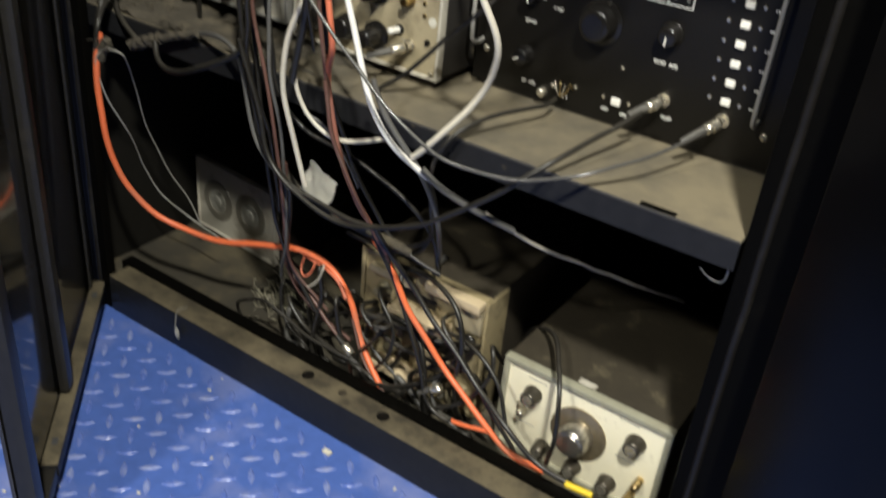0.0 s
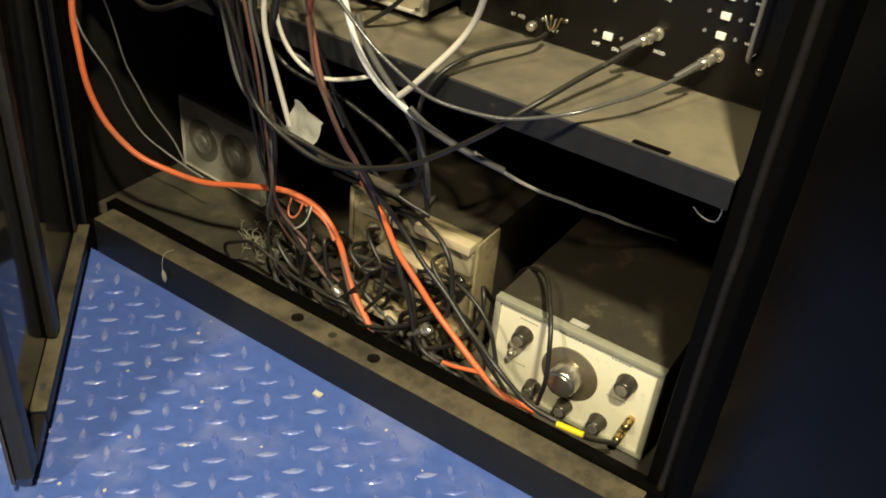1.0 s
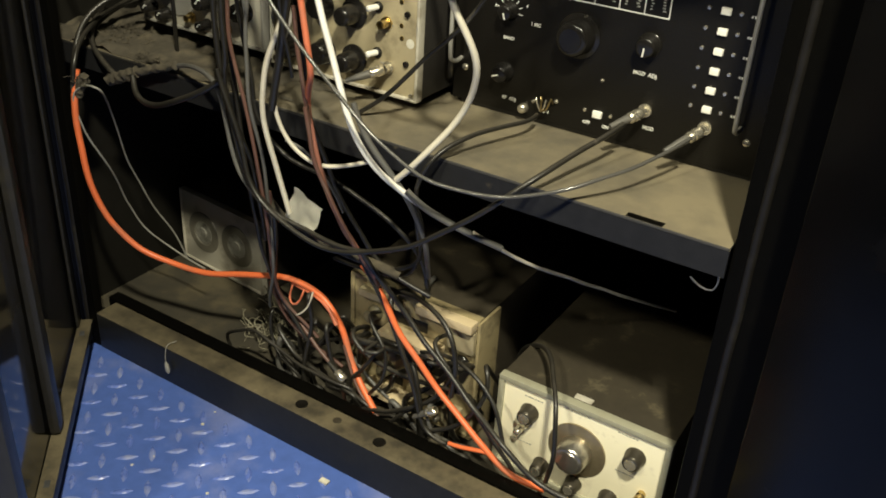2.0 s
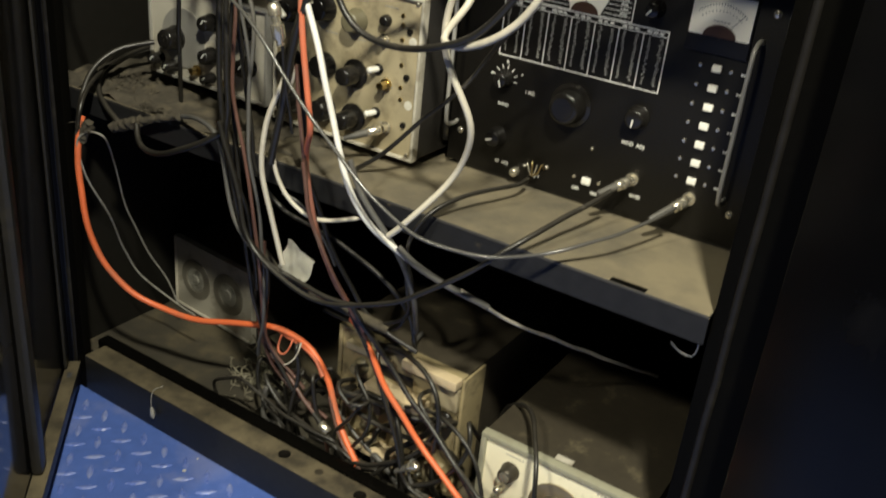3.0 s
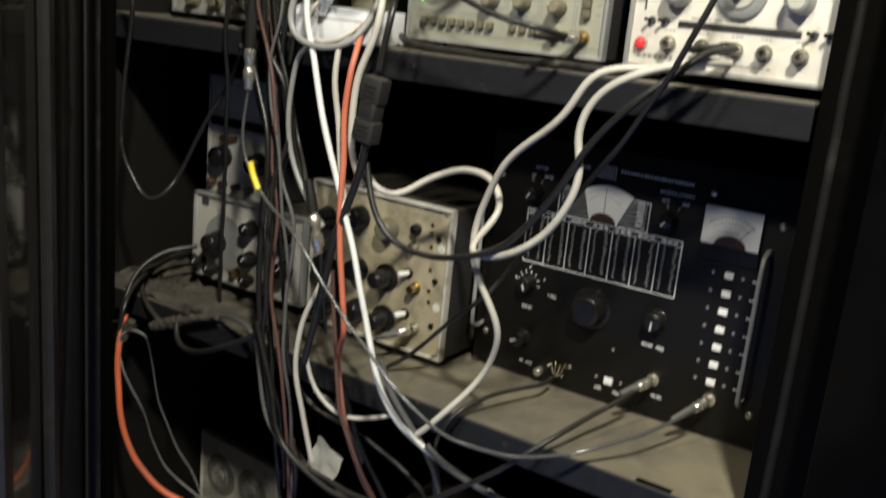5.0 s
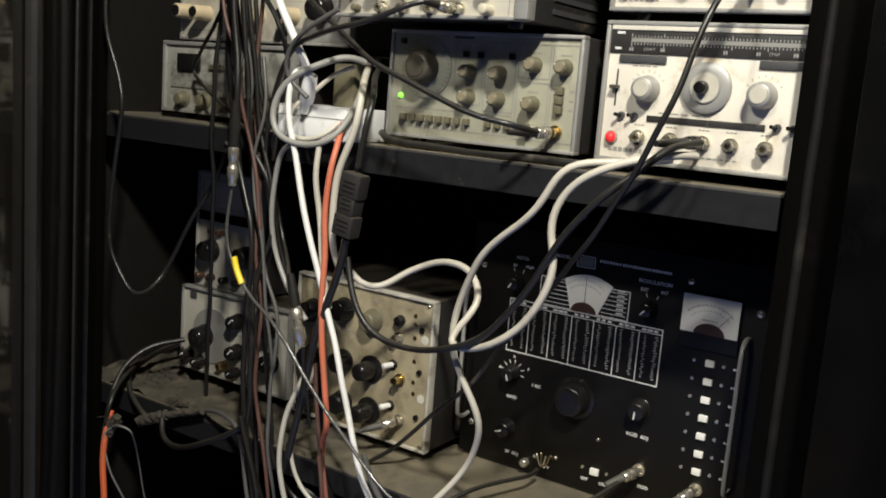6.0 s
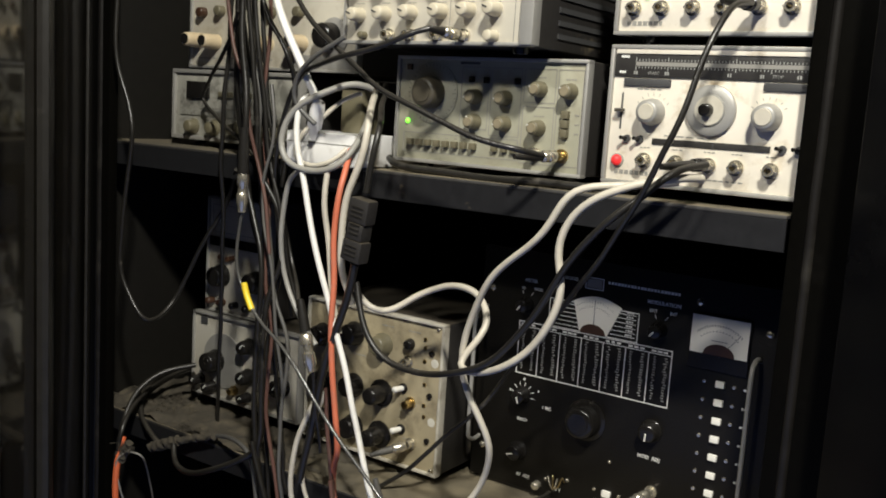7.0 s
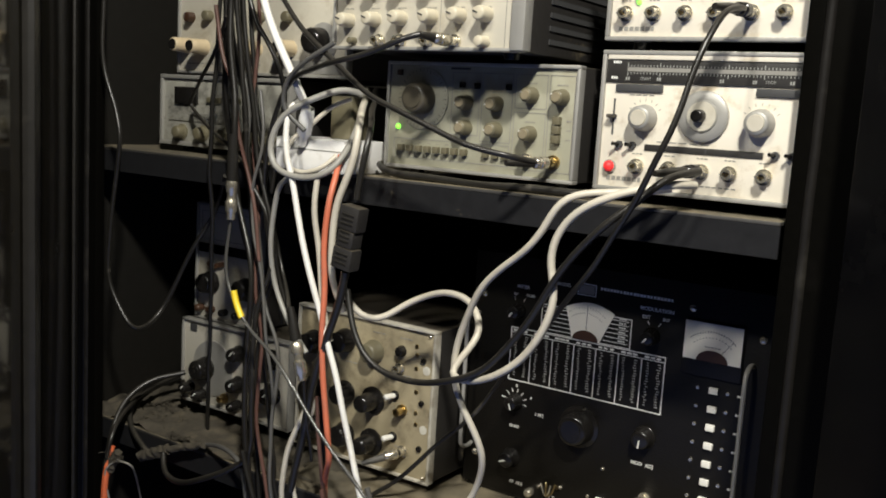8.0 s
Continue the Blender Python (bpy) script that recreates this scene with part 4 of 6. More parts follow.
    knob(0.720, y, 0.650, 0.021, 0.026, M_BAKELITE, g, skirt=0.028, cap=M_BAKELITE, n=36)
    for x, z, r in ((0.5625, 0.803, 0.0048), (0.856, 0.832, 0.0050), (0.942, 0.808, 0.0052), (0.9435, 0.5705, 0.0052), (0.563, 0.575, 0.0048), (0.758, 0.602, 0.0026), (0.668, 0.553, 0.003), (0.700, 0.560, 0.003)):
        screw(x, y, z, g, r)
    part("fuse_cap", lathe([(0, 0.0065), (0.008, 0.006), (0.010, 0.004), (0.0105, 0)], (0.655, y, 0.541), FRONT, 16), M_NICKEL, g)
    for z in (0.579, 0.576):
        jack(0.818 if z > 0.578 else 0.893, y, z, g)
    for hx in (0.934, 0.556):
        hd = part("handle", tube([(hx, y, 0.775), (hx, y - 0.012, 0.778), (hx, y - 0.026, 0.772), (hx, y - 0.030, 0.755), (hx, y - 0.030, 0.68), (hx, y - 0.030, 0.605), (hx, y - 0.026, 0.590), (hx, y - 0.012, 0.585), (hx, y, 0.587)], 0.0029, 10), M_TRIM, g, "bare metal bail handle")
    # mains wires at the terminal
    for k in range(4):
        part("terminal_wire", tube([(0.672 + k * 0.008, y - 0.001, 0.556), (0.676 + k * 0.007, y - 0.010, 0.562 + 0.003 * (k % 2)), (0.681 + k * 0.004, y - 0.012, 0.552), (0.683, y - 0.008, 0.545)], 0.0012, 6, 0.004), M_BRASS if k % 2 else M_NICKEL, g)


signal_generator()


# ---- lower compartment ----
def dial_box():
    y, x0, x1, z0, z1 = 0.085, 0.704, 0.960, 0.024, 0.184
    g = case("decade_oscillator", x0, x1, z0, z1, y, 0.30, M_CREAM, M_TANCASE, "cream oscillator with large steel dial in a dusty tan case", feet=0.004, edge=0.0085, trim=M_GREYPANEL)
    part("dial_plate", lathe([(0, 0.043), (0.002, 0.043), (0.003, 0.041), (0.003, 0)], (0.832, y, 0.109), FRONT, 48), M_BRONZEDIAL, g, "large brushed steel dial disc")
    knob(0.832, y - 0.003, 0.109, 0.0240, 0.028, M_STEELDIAL, g, cap=M_STEELDIAL, n=48)
    for x, z, r in ((0.755, 0.138, 0.0125), (0.914, 0.140, 0.0130), (0.783, 0.056, 0.011), (0.835, 0.050, 0.011), (0.888, 0.052, 0.012)):
        knob(x, y, z, r * 0.95, 0.020, M_DARKKNOB, g, skirt=r * 1.15, cap=M_NICKEL, mark=M_INK, angle=30, n=28)
    for x, z in ((0.932, 0.084), (0.925, 0.054)):
        part("binding_post", lathe([(0, 0.006), (0.006, 0.006), (0.007, 0.0045), (0.012, 0.0045), (0.013, 0.0065), (0.022, 0.0062), (0.024, 0.004), (0.0245, 0)], (x, y, z), FRONT, 18), M_BRASS, g, "brass binding post")
    part("jack_boss", lathe([(0, 0.006), (0.014, 0.0055), (0.016, 0.003), (0.0162, 0)], (0.744, y, 0.104), FRONT, 14), M_NICKEL, g)
    for x, z in ((0.76, 0.163), (0.90, 0.168), (0.83, 0.170), (0.75, 0.082), (0.905, 0.105)):
        bars((x, y - 0.0002, z), 0.030, 0.0016, 6, M_GREYINK, g, seed=int(x * 100))
    part("label_remnant", block((0.812, 0.096, 0.1832), (0.838, 0.107, 0.1843), 0.0003), M_OLDPANEL, g, "torn pale remnant of a paper label")


def cream_panel_unit():
    """Open cream chassis with ledges and slots, in front of a dark case."""
    y, x0, x1, z0, z1 = 0.10, 0.430, 0.657, 0.026, 0.244
    g = case("old_receiver", x0, x1, z0, z1, y, 0.31, M_OLDBEIGE, M_TANCASE, "dark dusty instrument with cream panel half buried in cables", feet=0.006, edge=0.007, trim=M_OLDBEIGE)
    ledges = ((0.560, 0.655, 0.228, 0.243, 0.022), (0.452, 0.530, 0.214, 0.226, 0.014), (0.500, 0.602, 0.166, 0.178, 0.030), (0.610, 0.655, 0.186, 0.224, 0.012),
              (0.456, 0.492, 0.116, 0.130, 0.018), (0.556, 0.622, 0.096, 0.110, 0.024), (0.468, 0.566, 0.050, 0.062, 0.030), (0.612, 0.640, 0.044, 0.078, 0.018))
    for xa, xb, za, zb, d in ledges:
        part("panel_rib", block((xa, y - d, za), (xb, y + 0.001, zb), 0.002), M_TANKNOB if d > 0.02 else M_BEIGE, g)
    part("side_cheek", block((x1 - 0.006, y - 0.004, z0 + 0.004), (x1 + 0.003, y + 0.055, z1 - 0.004), 0.0015), M_OLDBEIGE, g)
    for xa, za, w, h in ((0.510, 0.184, 0.060, 0.018), (0.470, 0.140, 0.020, 0.022), (0.575, 0.116, 0.040, 0.026), (0.480, 0.068, 0.050, 0.018)):
        part("panel_slot", block((xa, y - 0.0006, za), (xa + w, y + 0.003, za + h), 0.0002), M_BLACKPANEL, g)
    for x, z in ((0.475, 0.185), (0.585, 0.142), (0.52, 0.132), (0.632, 0.160), (0.50, 0.092), (0.594, 0.078)):
        knob(x, y, z, 0.010, 0.020, M_GREYKNOB if x < 0.55 else M_BAKELITE, g, skirt=0.013)
    for x in (0.60, 0.63):
        part("terminal", lathe([(0, 0.005), (0.014, 0.005), (0.016, 0.003), (0.0165, 0)], (x, y, 0.045), FRONT, 10), M_NICKEL, g)


def disc_panel_unit():
    """Old unit turned a little, with two worn round plates on its dusty face."""
    y, x0, x1, z0, z1 = 0.222, -0.072, 0.150, 0.026, 0.174
    g = case("old_meter_box", x0, x1, z0, z1, y, 0.26, M_OLDPANEL, M_CASE, "dusty grey instrument with two round worn plates on its face", feet=0.006, edge=0.003, trim=M_OLDPANEL)
    for x, z in ((-0.012, 0.098), (0.082, 0.104)):
        part("round_plate", lathe([(0, 0.042), (0.0016, 0.041), (0.002, 0.036), (0.002, 0.026), (0.0008, 0.025), (0.0008, 0)], (x, y, z), FRONT, 36), M_DIALGREY, g, "round worn plate")
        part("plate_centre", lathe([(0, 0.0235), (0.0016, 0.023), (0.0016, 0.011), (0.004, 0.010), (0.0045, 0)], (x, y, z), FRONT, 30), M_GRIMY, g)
    g.rotation_euler = (0, 0, radians(-5))


dial_box()
cream_panel_unit()
disc_panel_unit()

# ---- loose things ----
power_box = thing("power_adapter", (0.407, 0.02, 0.962), "white plastic power adapter box lying on the upper shelf", "adapter")
part("body", block((0.349, -0.030, 0.9625), (0.466, 0.055, 1.004), 0.004), M_WHITEPLASTIC, power_box)
part("seam", block((0.3485, -0.0306, 0.9895), (0.4665, -0.0295, 0.9905)), M_GREYINK, power_box)
bm = block((0.405, 0.012, 1.004), (0.440, 0.052, 1.06), 0.003)
solo("wall_plug", bm, M_GREYKNOB, "dull olive-grey plug block standing on the white adapter", "plug")
solo("cable_plug", lathe([(0, 0.008), (0.012, 0.0095), (0.035, 0.0095), (0.04, 0.006), (0.052, 0.005), (0.052, 0)], (0.418, -0.045, 1.042), (-0.35, 0.2, -0.9), 16), M_WHITEPLASTIC, "white moulded cable plug among the coiled cables", "plug", "cable plugs")
inline = thing("inline_adapter", (0.513, -0.068, 0.893), "black inline cable adapter hanging in the cable bundle", "adapter")
for z0, z1, w in ((0.902, 0.932, 0.0150), (0.881, 0.902, 0.0125), (0.854, 0.881, 0.0150)):
    ob = part("shell", block((0.513 - w, -0.078, z0), (0.513 + w, -0.058, z1), 0.003), M_CASE, inline)
    for k in range(3):
        part("grip_rib", block((0.513 - w * 0.6, -0.0788, z0 + 0.007 + k * 0.0055), (0.513 + w * 0.6, -0.0778, z0 + 0.0095 + k * 0.0055), 0.0004), M_BLACK_PVC, ob)
inline.rotation_euler = (0, radians(9), 0)
cp = thing("coaxial_coupling", (0.312, -0.07, 0.892), "nickel coaxial coupling joining two hanging cables", "connector")
part("sleeve", lathe([(0, 0.0060), (0.004, 0.0075), (0.016, 0.0075), (0.018, 0.006), (0.026, 0.006), (0.028, 0.0076), (0.040, 0.0076), (0.044, 0.0058), (0.052, 0.0056), (0.052, 0)], (0.3128, -0.07, 0.944), (0, 0, -1), 20), M_NICKEL, cp)
part("boot", lathe([(0, 0.0056), (0.03, 0.0072), (0.06, 0.0072), (0.062, 0)], (0.313, -0.07, 1.003), (0, 0, -1), 14), M_BLACK_PVC, cp)
solo("cable_sleeve", tube([(0.3265, -0.0745, 0.800), (0.333, -0.075, 0.784), (0.3445, -0.076, 0.767)], 0.0042, 12, 0.004), M_YELLOW, "yellow marker sleeve on a thin black cable", "sleeve")
solo("cable_sleeve", tube([(0.860, -0.001, 0.0975), (0.880, 0.0, 0.0985), (0.898, 0.001, 0.0995)], 0.0044, 12, 0.004), M_YELLOW, "yellow marker sleeve on a black cable by the cream oscillator", "sleeve")
tee = thing("coaxial_coupling", (0.448, -0.07, 0.70), "nickel coaxial tee hanging on a grey cable", "connector")
part("sleeve", lathe([(0, 0.0055), (0.004, 0.0082), (0.014, 0.0082), (0.016, 0.0055), (0.024, 0.0055), (0.026, 0.0082), (0.040, 0.0082), (0.044, 0.005), (0.050, 0.005), (0.050, 0)], (0.4355, -0.07, 0.752), (0.27, 0, -1), 20), M_NICKEL, tee)
part("boot", lathe([(0, 0.0045), (0.02, 0.0066), (0.042, 0.0072), (0.043, 0)], (0.424, -0.07, 0.794), (0.27, 0, -1), 14), M_BLACK_PVC, tee)
plug([(0.725, 0.016, 0.998), (0.700, -0.034, 0.996)], M_NICKEL, "brass-coloured coaxial plug in the function generator")
plug([(0.6224, -0.046, 1.1255), (0.608, -0.082, 1.129)], M_NICKEL, "nickel coaxial plug in the cream instrument")
plug([(0.896, 0.016, 1.003), (0.876, -0.048, 1.000)], M_BAKELITE, "black rubber plug in the white sweep generator")
plug([(0.931, 0.016, 1.163), (0.917, -0.040, 1.160)], M_BAKELITE, "black rubber plug in the stacked sweep generator")
plug([(0.818, 0.157, 0.579), (0.796, 0.118, 0.568)], M_NICKEL, "nickel coaxial plug in the black signal generator", M_GREY_PVC)
plug([(0.893, 0.157, 0.576), (0.866, 0.118, 0.556)], M_NICKEL, "nickel coaxial plug in the black signal generator", M_GREY_PVC)
plug([(0.488, 0.088, 0.575), (0.455, 0.05, 0.562)], M_NICKEL, "nickel coaxial plug in the beige panel", M_GREY_PVC)

plug([(0.640, 0.020, 0.128), (0.604, 0.020, 0.098)], M_NICKEL, "nickel coaxial plug lying in the cable heap", M_GREY_PVC)
# plug added in place of glinting crumpled scraps
plug([(0.470, 0.030, 0.094), (0.436, 0.034, 0.112)], M_NICKEL, "added coaxial plug standing in for shiny crumpled bits in the cable heap")

# crumpled paper tag hanging in the bundle
bm = bmesh.new()
N = 7
g0, gu, gv = Vector((0.398, -0.012, 0.372)), Vector((0.048, 0.0, -0.016)), Vector((0.014, 0.006, 0.046))
grid = [[bm.verts.new(g0 + gu * (i / (N - 1)) + gv * (j / (N - 1)) + 0.006 * noise.noise_vector(Vector((i * 0.5, j * 0.5, 3)))) for j in range(N)] for i in range(N)]
for i in range(N - 1):
    for j in range(N - 1):
        bm.faces.new((grid[i][j], grid[i + 1][j], grid[i + 1][j + 1], grid[i][j + 1]))
bmesh.ops.solidify(bm, geom=bm.faces[:], thickness=0.0006)
solo("paper_tag", bm, M_PAPER, "crumpled off-white paper tag caught in the cables", "tag")
# a bit of torn tape hanging over the base rail
bm = tube([(0.172, -0.030, 0.074), (0.168, -0.046, 0.073), (0.170, -0.054, 0.060), (0.172, -0.056, 0.045)], 0.0006, 6, 0.004)
lathe([(0, 0.0006), (0.007, 0.0036), (0.018, 0.0042), (0.024, 0.001), (0.024, 0)], (0.172, -0.056, 0.049), (0.15, 0, -1), 8, bm)
solo("torn_label", bm, M_LIGHTGREY_PVC, "torn pale label on a string over the base rail", "label")

# layer of dark matted dust over the end of the lower shelf, and tufts of fluff
# the layer's right part is dark in place of the cable bundle's shade
rnd = random.Random(9)
bm = bmesh.new()
NX, NY = 84, 30
grid = {}
for i in range(NX + 1):
    for j in range(NY + 1):
        x, y = -0.098 + 0.56 * i / NX, 0.0015 + 0.19 * j / NY
        h = noise.fractal(Vector((x * 22, y * 30, 1.7)), 1.0, 2.0, 5)
        rim = min(1.0, (0.38 + 0.10 * noise.fractal(Vector((y * 30, x * 12, 5)), 1.0, 2.0, 4) - x) / 0.05)
        grid[i, j] = (x, y, 0.5236 + max(0.0, 0.0025 + (0.0125 if x < 0.16 else 0.0085) * h) * max(0.0, rim), rim)
vs = {k: bm.verts.new(v[:3]) for k, v in grid.items()}
for i in range(NX):
    for j in range(NY):
        ks = ((i, j), (i + 1, j), (i + 1, j + 1), (i, j + 1))
        if all(grid[k][3] > 0.05 for k in ks):
            bm.faces.new([vs[k] for k in ks])
bmesh.ops.delete(bm, geom=[v for v in bm.verts if not v.link_faces], context="VERTS")
solo("dust_shade_layer", bm, M_FLUFF, "matted layer of dark dust on the lower shelf, its right part standing in for cable shade", "dust", kind="stuff")
for cx, cy, cz, rx, ry, n in ((0.15, 0.004, 0.526, 0.06, 0.010, 70), (0.060, -0.057, 0.494, 0.012, 0.005, 34), (0.02, 0.06, 0.527, 0.05, 0.05, 60)):
    bm = bmesh.new()
    for k in range(n):
        a, q = rnd.uniform(0, 2 * math.pi), math.sqrt(rnd.random())
        c = Vector((cx + rx * q * math.cos(a), cy + ry * q * math.sin(a), cz + rnd.uniform(-0.001, 0.006)))
        pts = [c]
        for _ in range(6):
            c = c + Vector((rnd.gauss(0, 0.0036), rnd.gauss(0, 0.003), rnd.gauss(0.0002, 0.0022)))
            pts.append(c)
        tube(pts, rnd.uniform(0.0002, 0.0006), 4, 0.003, bm)
    solo("dust_tuft", bm, M_FLUFF, "tuft of grey fluff at the shelf edge", "dust", kind="stuff")
# lumpy splices wound with tape and furred with dust
def taped_splice(points, r, seed, label):
    bm = tube(points, r, 14, 0.0025, even=3)
    for v in bm.verts:
        v.co += 0.42 * r * noise.noise_vector(v.co * 150 + Vector((seed, 0, 0))) + 0.25 * r * noise.noise_vector(v.co * 480 + Vector((0, seed, 0)))
    return solo("taped_splice", bm, M_FLUFF, label, "splice", "taped cable splices")


taped_splice([(0.070, -0.016, 0.490), (0.088, -0.018, 0.497), (0.112, -0.018, 0.508), (0.134, -0.016, 0.517)], 0.0078, 3, "lumpy cable splice wound with tape, furred with dust")
taped_splice([(0.128, -0.016, 0.514), (0.160, -0.012, 0.526), (0.192, -0.010, 0.536), (0.206, -0.010, 0.541)], 0.0052, 5, "thin lumpy cable splice wound with tape, furred with dust")
taped_splice([(0.050, -0.056, 0.472), (0.056, -0.056, 0.488), (0.064, -0.054, 0.505)], 0.0066, 8, "lumpy taped cable joint hanging at the shelf edge")
taped_splice([(-0.034, 0.035, 0.538), (-0.014, 0.022, 0.546), (0.006, 0.012, 0.550)], 0.0060, 11, "lumpy taped cable joint lying on the dusty shelf")
# wood shavings and wire ends among the cables on the cabinet floor
bm = bmesh.new()
for k in range(64):
    c = Vector((rnd.gauss(0.235, 0.035), rnd.gauss(0.13, 0.03), 0.022))
    pts = [c]
    for _ in range(4):
        c = c + Vector((rnd.gauss(0, 0.010), rnd.gauss(0, 0.008), rnd.gauss(0.005, 0.009)))
        c.z = max(c.z, 0.0215)
        pts.append(c)
    tube(pts, rnd.uniform(0.0005, 0.0011), 5, 0.004, bm, even=2)
solo("wire_scraps", bm, M_SCRAP, "scatter of bare wire ends on the cabinet floor", "scraps", kind="stuff")
bm = bmesh.new()
for k in range(60):
    s = rnd.uniform(0.0008, 0.0026)
    c = Vector((rnd.uniform(0.0, 1.0), rnd.uniform(-0.6, -0.06), 0.0002 + s / 2))
    block(c - Vector((s, s * 0.6, s / 2)), c + Vector((s, s * 0.6, s / 2)), bm=bm, turn=Matrix.Rotation(rnd.uniform(0, 3), 4, "Z"))
block((0.512, -0.085, 0.0016), (0.526, -0.076, 0.004), bm=bm)
solo("floor_debris", bm, M_DEBRIS, "pale specks and crumbs scattered on the blue floor", "debris", kind="stuff")

# ---- cables that hang and run through the cabinet ----
cable("cable", M_BLACK_PVC, 0.0033, [(0.028, -0.062, 1.218), (0.029, -0.062, 1.17), (0.036, -0.062, 1.081), (0.073, -0.062, 0.989), (0.064, -0.062, 0.927), (0.051, -0.062, 0.841), (0.053, -0.06, 0.764), (0.094, -0.05, 0.7), (0.092, 0.0, 0.724), (0.124, 0.02, 0.806), (0.166, 0.03, 0.875), (0.226, 0.0, 0.94)], "dark grey cable hanging in a loop beside the shelf edge")
cable("cable", M_BLACK_PVC, 0.0031, [(0.229, -0.02, 1.218), (0.228, -0.02, 1.173), (0.219, -0.02, 1.058), (0.215, -0.02, 0.971), (0.201, 0.0, 0.856), (0.168, 0.03, 0.711), (0.146, 0.05, 0.595), (0.133, 0.06, 0.51)], "black cable hanging down onto the lower shelf")
cable("coaxial_cable", M_BLACK_PVC, 0.0043, [(0.291, -0.06, 1.209), (0.291, -0.06, 1.167), (0.304, -0.065, 1.08), (0.315, -0.07, 1.007), (0.313, -0.07, 0.949)], "thick black coaxial cable ending in a metal coupling")
cable("coaxial_cable", M_SHINY_PVC, 0.0023, [(0.312, -0.07, 0.892), (0.306, -0.07, 0.85), (0.313, -0.073, 0.813), (0.333, -0.075, 0.782), (0.364, -0.078, 0.753), (0.394, -0.08, 0.738), (0.431, -0.08, 0.706), (0.486, -0.08, 0.652), (0.541, -0.08, 0.606), (0.595, -0.08, 0.566), (0.652, -0.075, 0.531), (0.701, -0.065, 0.524), (0.758, -0.05, 0.53), (0.812, -0.02, 0.543), (0.855, 0.03, 0.558), (0.878, 0.085, 0.568), (0.892, 0.125, 0.577)], "thin shiny grey coaxial cable below its metal coupling")
cable("cable", M_BLACK_PVC, 0.0035, [(0.267, -0.02, 1.217), (0.27, -0.02, 1.128), (0.283, -0.02, 1.022), (0.295, -0.02, 0.923), (0.307, -0.02, 0.831), (0.298, -0.02, 0.709), (0.309, -0.03, 0.591), (0.311, -0.02, 0.499), (0.353, -0.03, 0.406), (0.388, -0.02, 0.371), (0.335, 0.03, 0.216)], "black cable hanging straight in the bundle")
cable("cable", M_BLACK_PVC, 0.0031, [(0.289, -0.02, 1.216), (0.286, -0.02, 1.172), (0.303, -0.02, 1.038), (0.33, -0.02, 0.927), (0.336, -0.01, 0.834), (0.314, -0.01, 0.743), (0.309, -0.01, 0.627), (0.322, -0.01, 0.496), (0.327, -0.01, 0.459), (0.331, 0.0, 0.342), (0.335, 0.03, 0.216), (0.388, 0.04, 0.132)], "black cable hanging straight in the bundle")
cable("cable", M_GREY_PVC, 0.0027, [(0.267, -0.03, 1.215), (0.278, -0.03, 1.112), (0.298, -0.03, 1.038), (0.3, -0.03, 0.954), (0.322, -0.03, 0.872), (0.338, -0.03, 0.781), (0.367, -0.03, 0.724), (0.362, -0.03, 0.628), (0.362, -0.03, 0.523), (0.366, -0.01, 0.412), (0.361, -0.0, 0.279), (0.315, 0.04, 0.162)], "dusty grey cable hanging in the bundle")
cable("cable", M_BLACK_PVC, 0.003, [(0.229, -0.01, 1.219), (0.252, -0.01, 1.098), (0.29, -0.01, 1.0), (0.316, -0.01, 0.917), (0.343, 0.0, 0.818), (0.404, -0.05, 0.78), (0.429, -0.07, 0.772)], "black cable crossing behind the bundle")
cable("cable", M_BLACK_PVC, 0.0037, [(0.245, -0.03, 1.216), (0.25, -0.03, 1.126), (0.251, -0.03, 1.058), (0.282, -0.03, 0.914), (0.324, -0.04, 0.819), (0.317, -0.04, 0.684), (0.32, -0.04, 0.588), (0.34, -0.04, 0.489), (0.364, -0.03, 0.401), (0.43, -0.02, 0.369), (0.51, -0.02, 0.362), (0.584, -0.02, 0.386)], "black cable hanging straight in the bundle")
cable("cable", M_BROWN_PVC, 0.0027, [(0.299, -0.02, 1.215), (0.302, -0.02, 1.128), (0.299, -0.02, 1.008), (0.313, -0.02, 0.909), (0.32, -0.03, 0.81), (0.336, -0.03, 0.718), (0.33, -0.03, 0.62), (0.349, -0.03, 0.545), (0.365, -0.02, 0.415), (0.361, -0.0, 0.279), (0.347, 0.03, 0.201), (0.402, 0.05, 0.134)], "brown cable hanging in the bundle")
cable("cable", M_BROWN_PVC, 0.0027, [(0.253, -0.05, 1.168), (0.267, -0.05, 1.102), (0.29, -0.05, 1.066), (0.298, -0.05, 1.014), (0.306, -0.04, 0.97), (0.325, -0.04, 0.904), (0.339, -0.04, 0.837)], "pinkish cable curling out of the bundle")
cable("cable", M_WHITE_PVC, 0.0051, [(0.338, -0.06, 1.201), (0.352, -0.06, 1.166), (0.38, -0.06, 1.117), (0.406, -0.06, 1.076), (0.416, -0.05, 1.049), (0.417, -0.04, 1.025)], "white thick cable ending in a plug")
cable("cable", M_WHITE_PVC, 0.0039, [(0.398, -0.04, 1.053), (0.394, -0.055, 1.044), (0.397, -0.06, 0.999), (0.41, -0.06, 0.95), (0.43, -0.06, 0.88), (0.459, -0.06, 0.805), (0.483, -0.06, 0.745), (0.506, -0.06, 0.684), (0.529, -0.06, 0.617), (0.554, -0.06, 0.547), (0.579, -0.05, 0.508), (0.602, -0.04, 0.489), (0.631, -0.03, 0.47)], "white cable hanging down past the shelves")
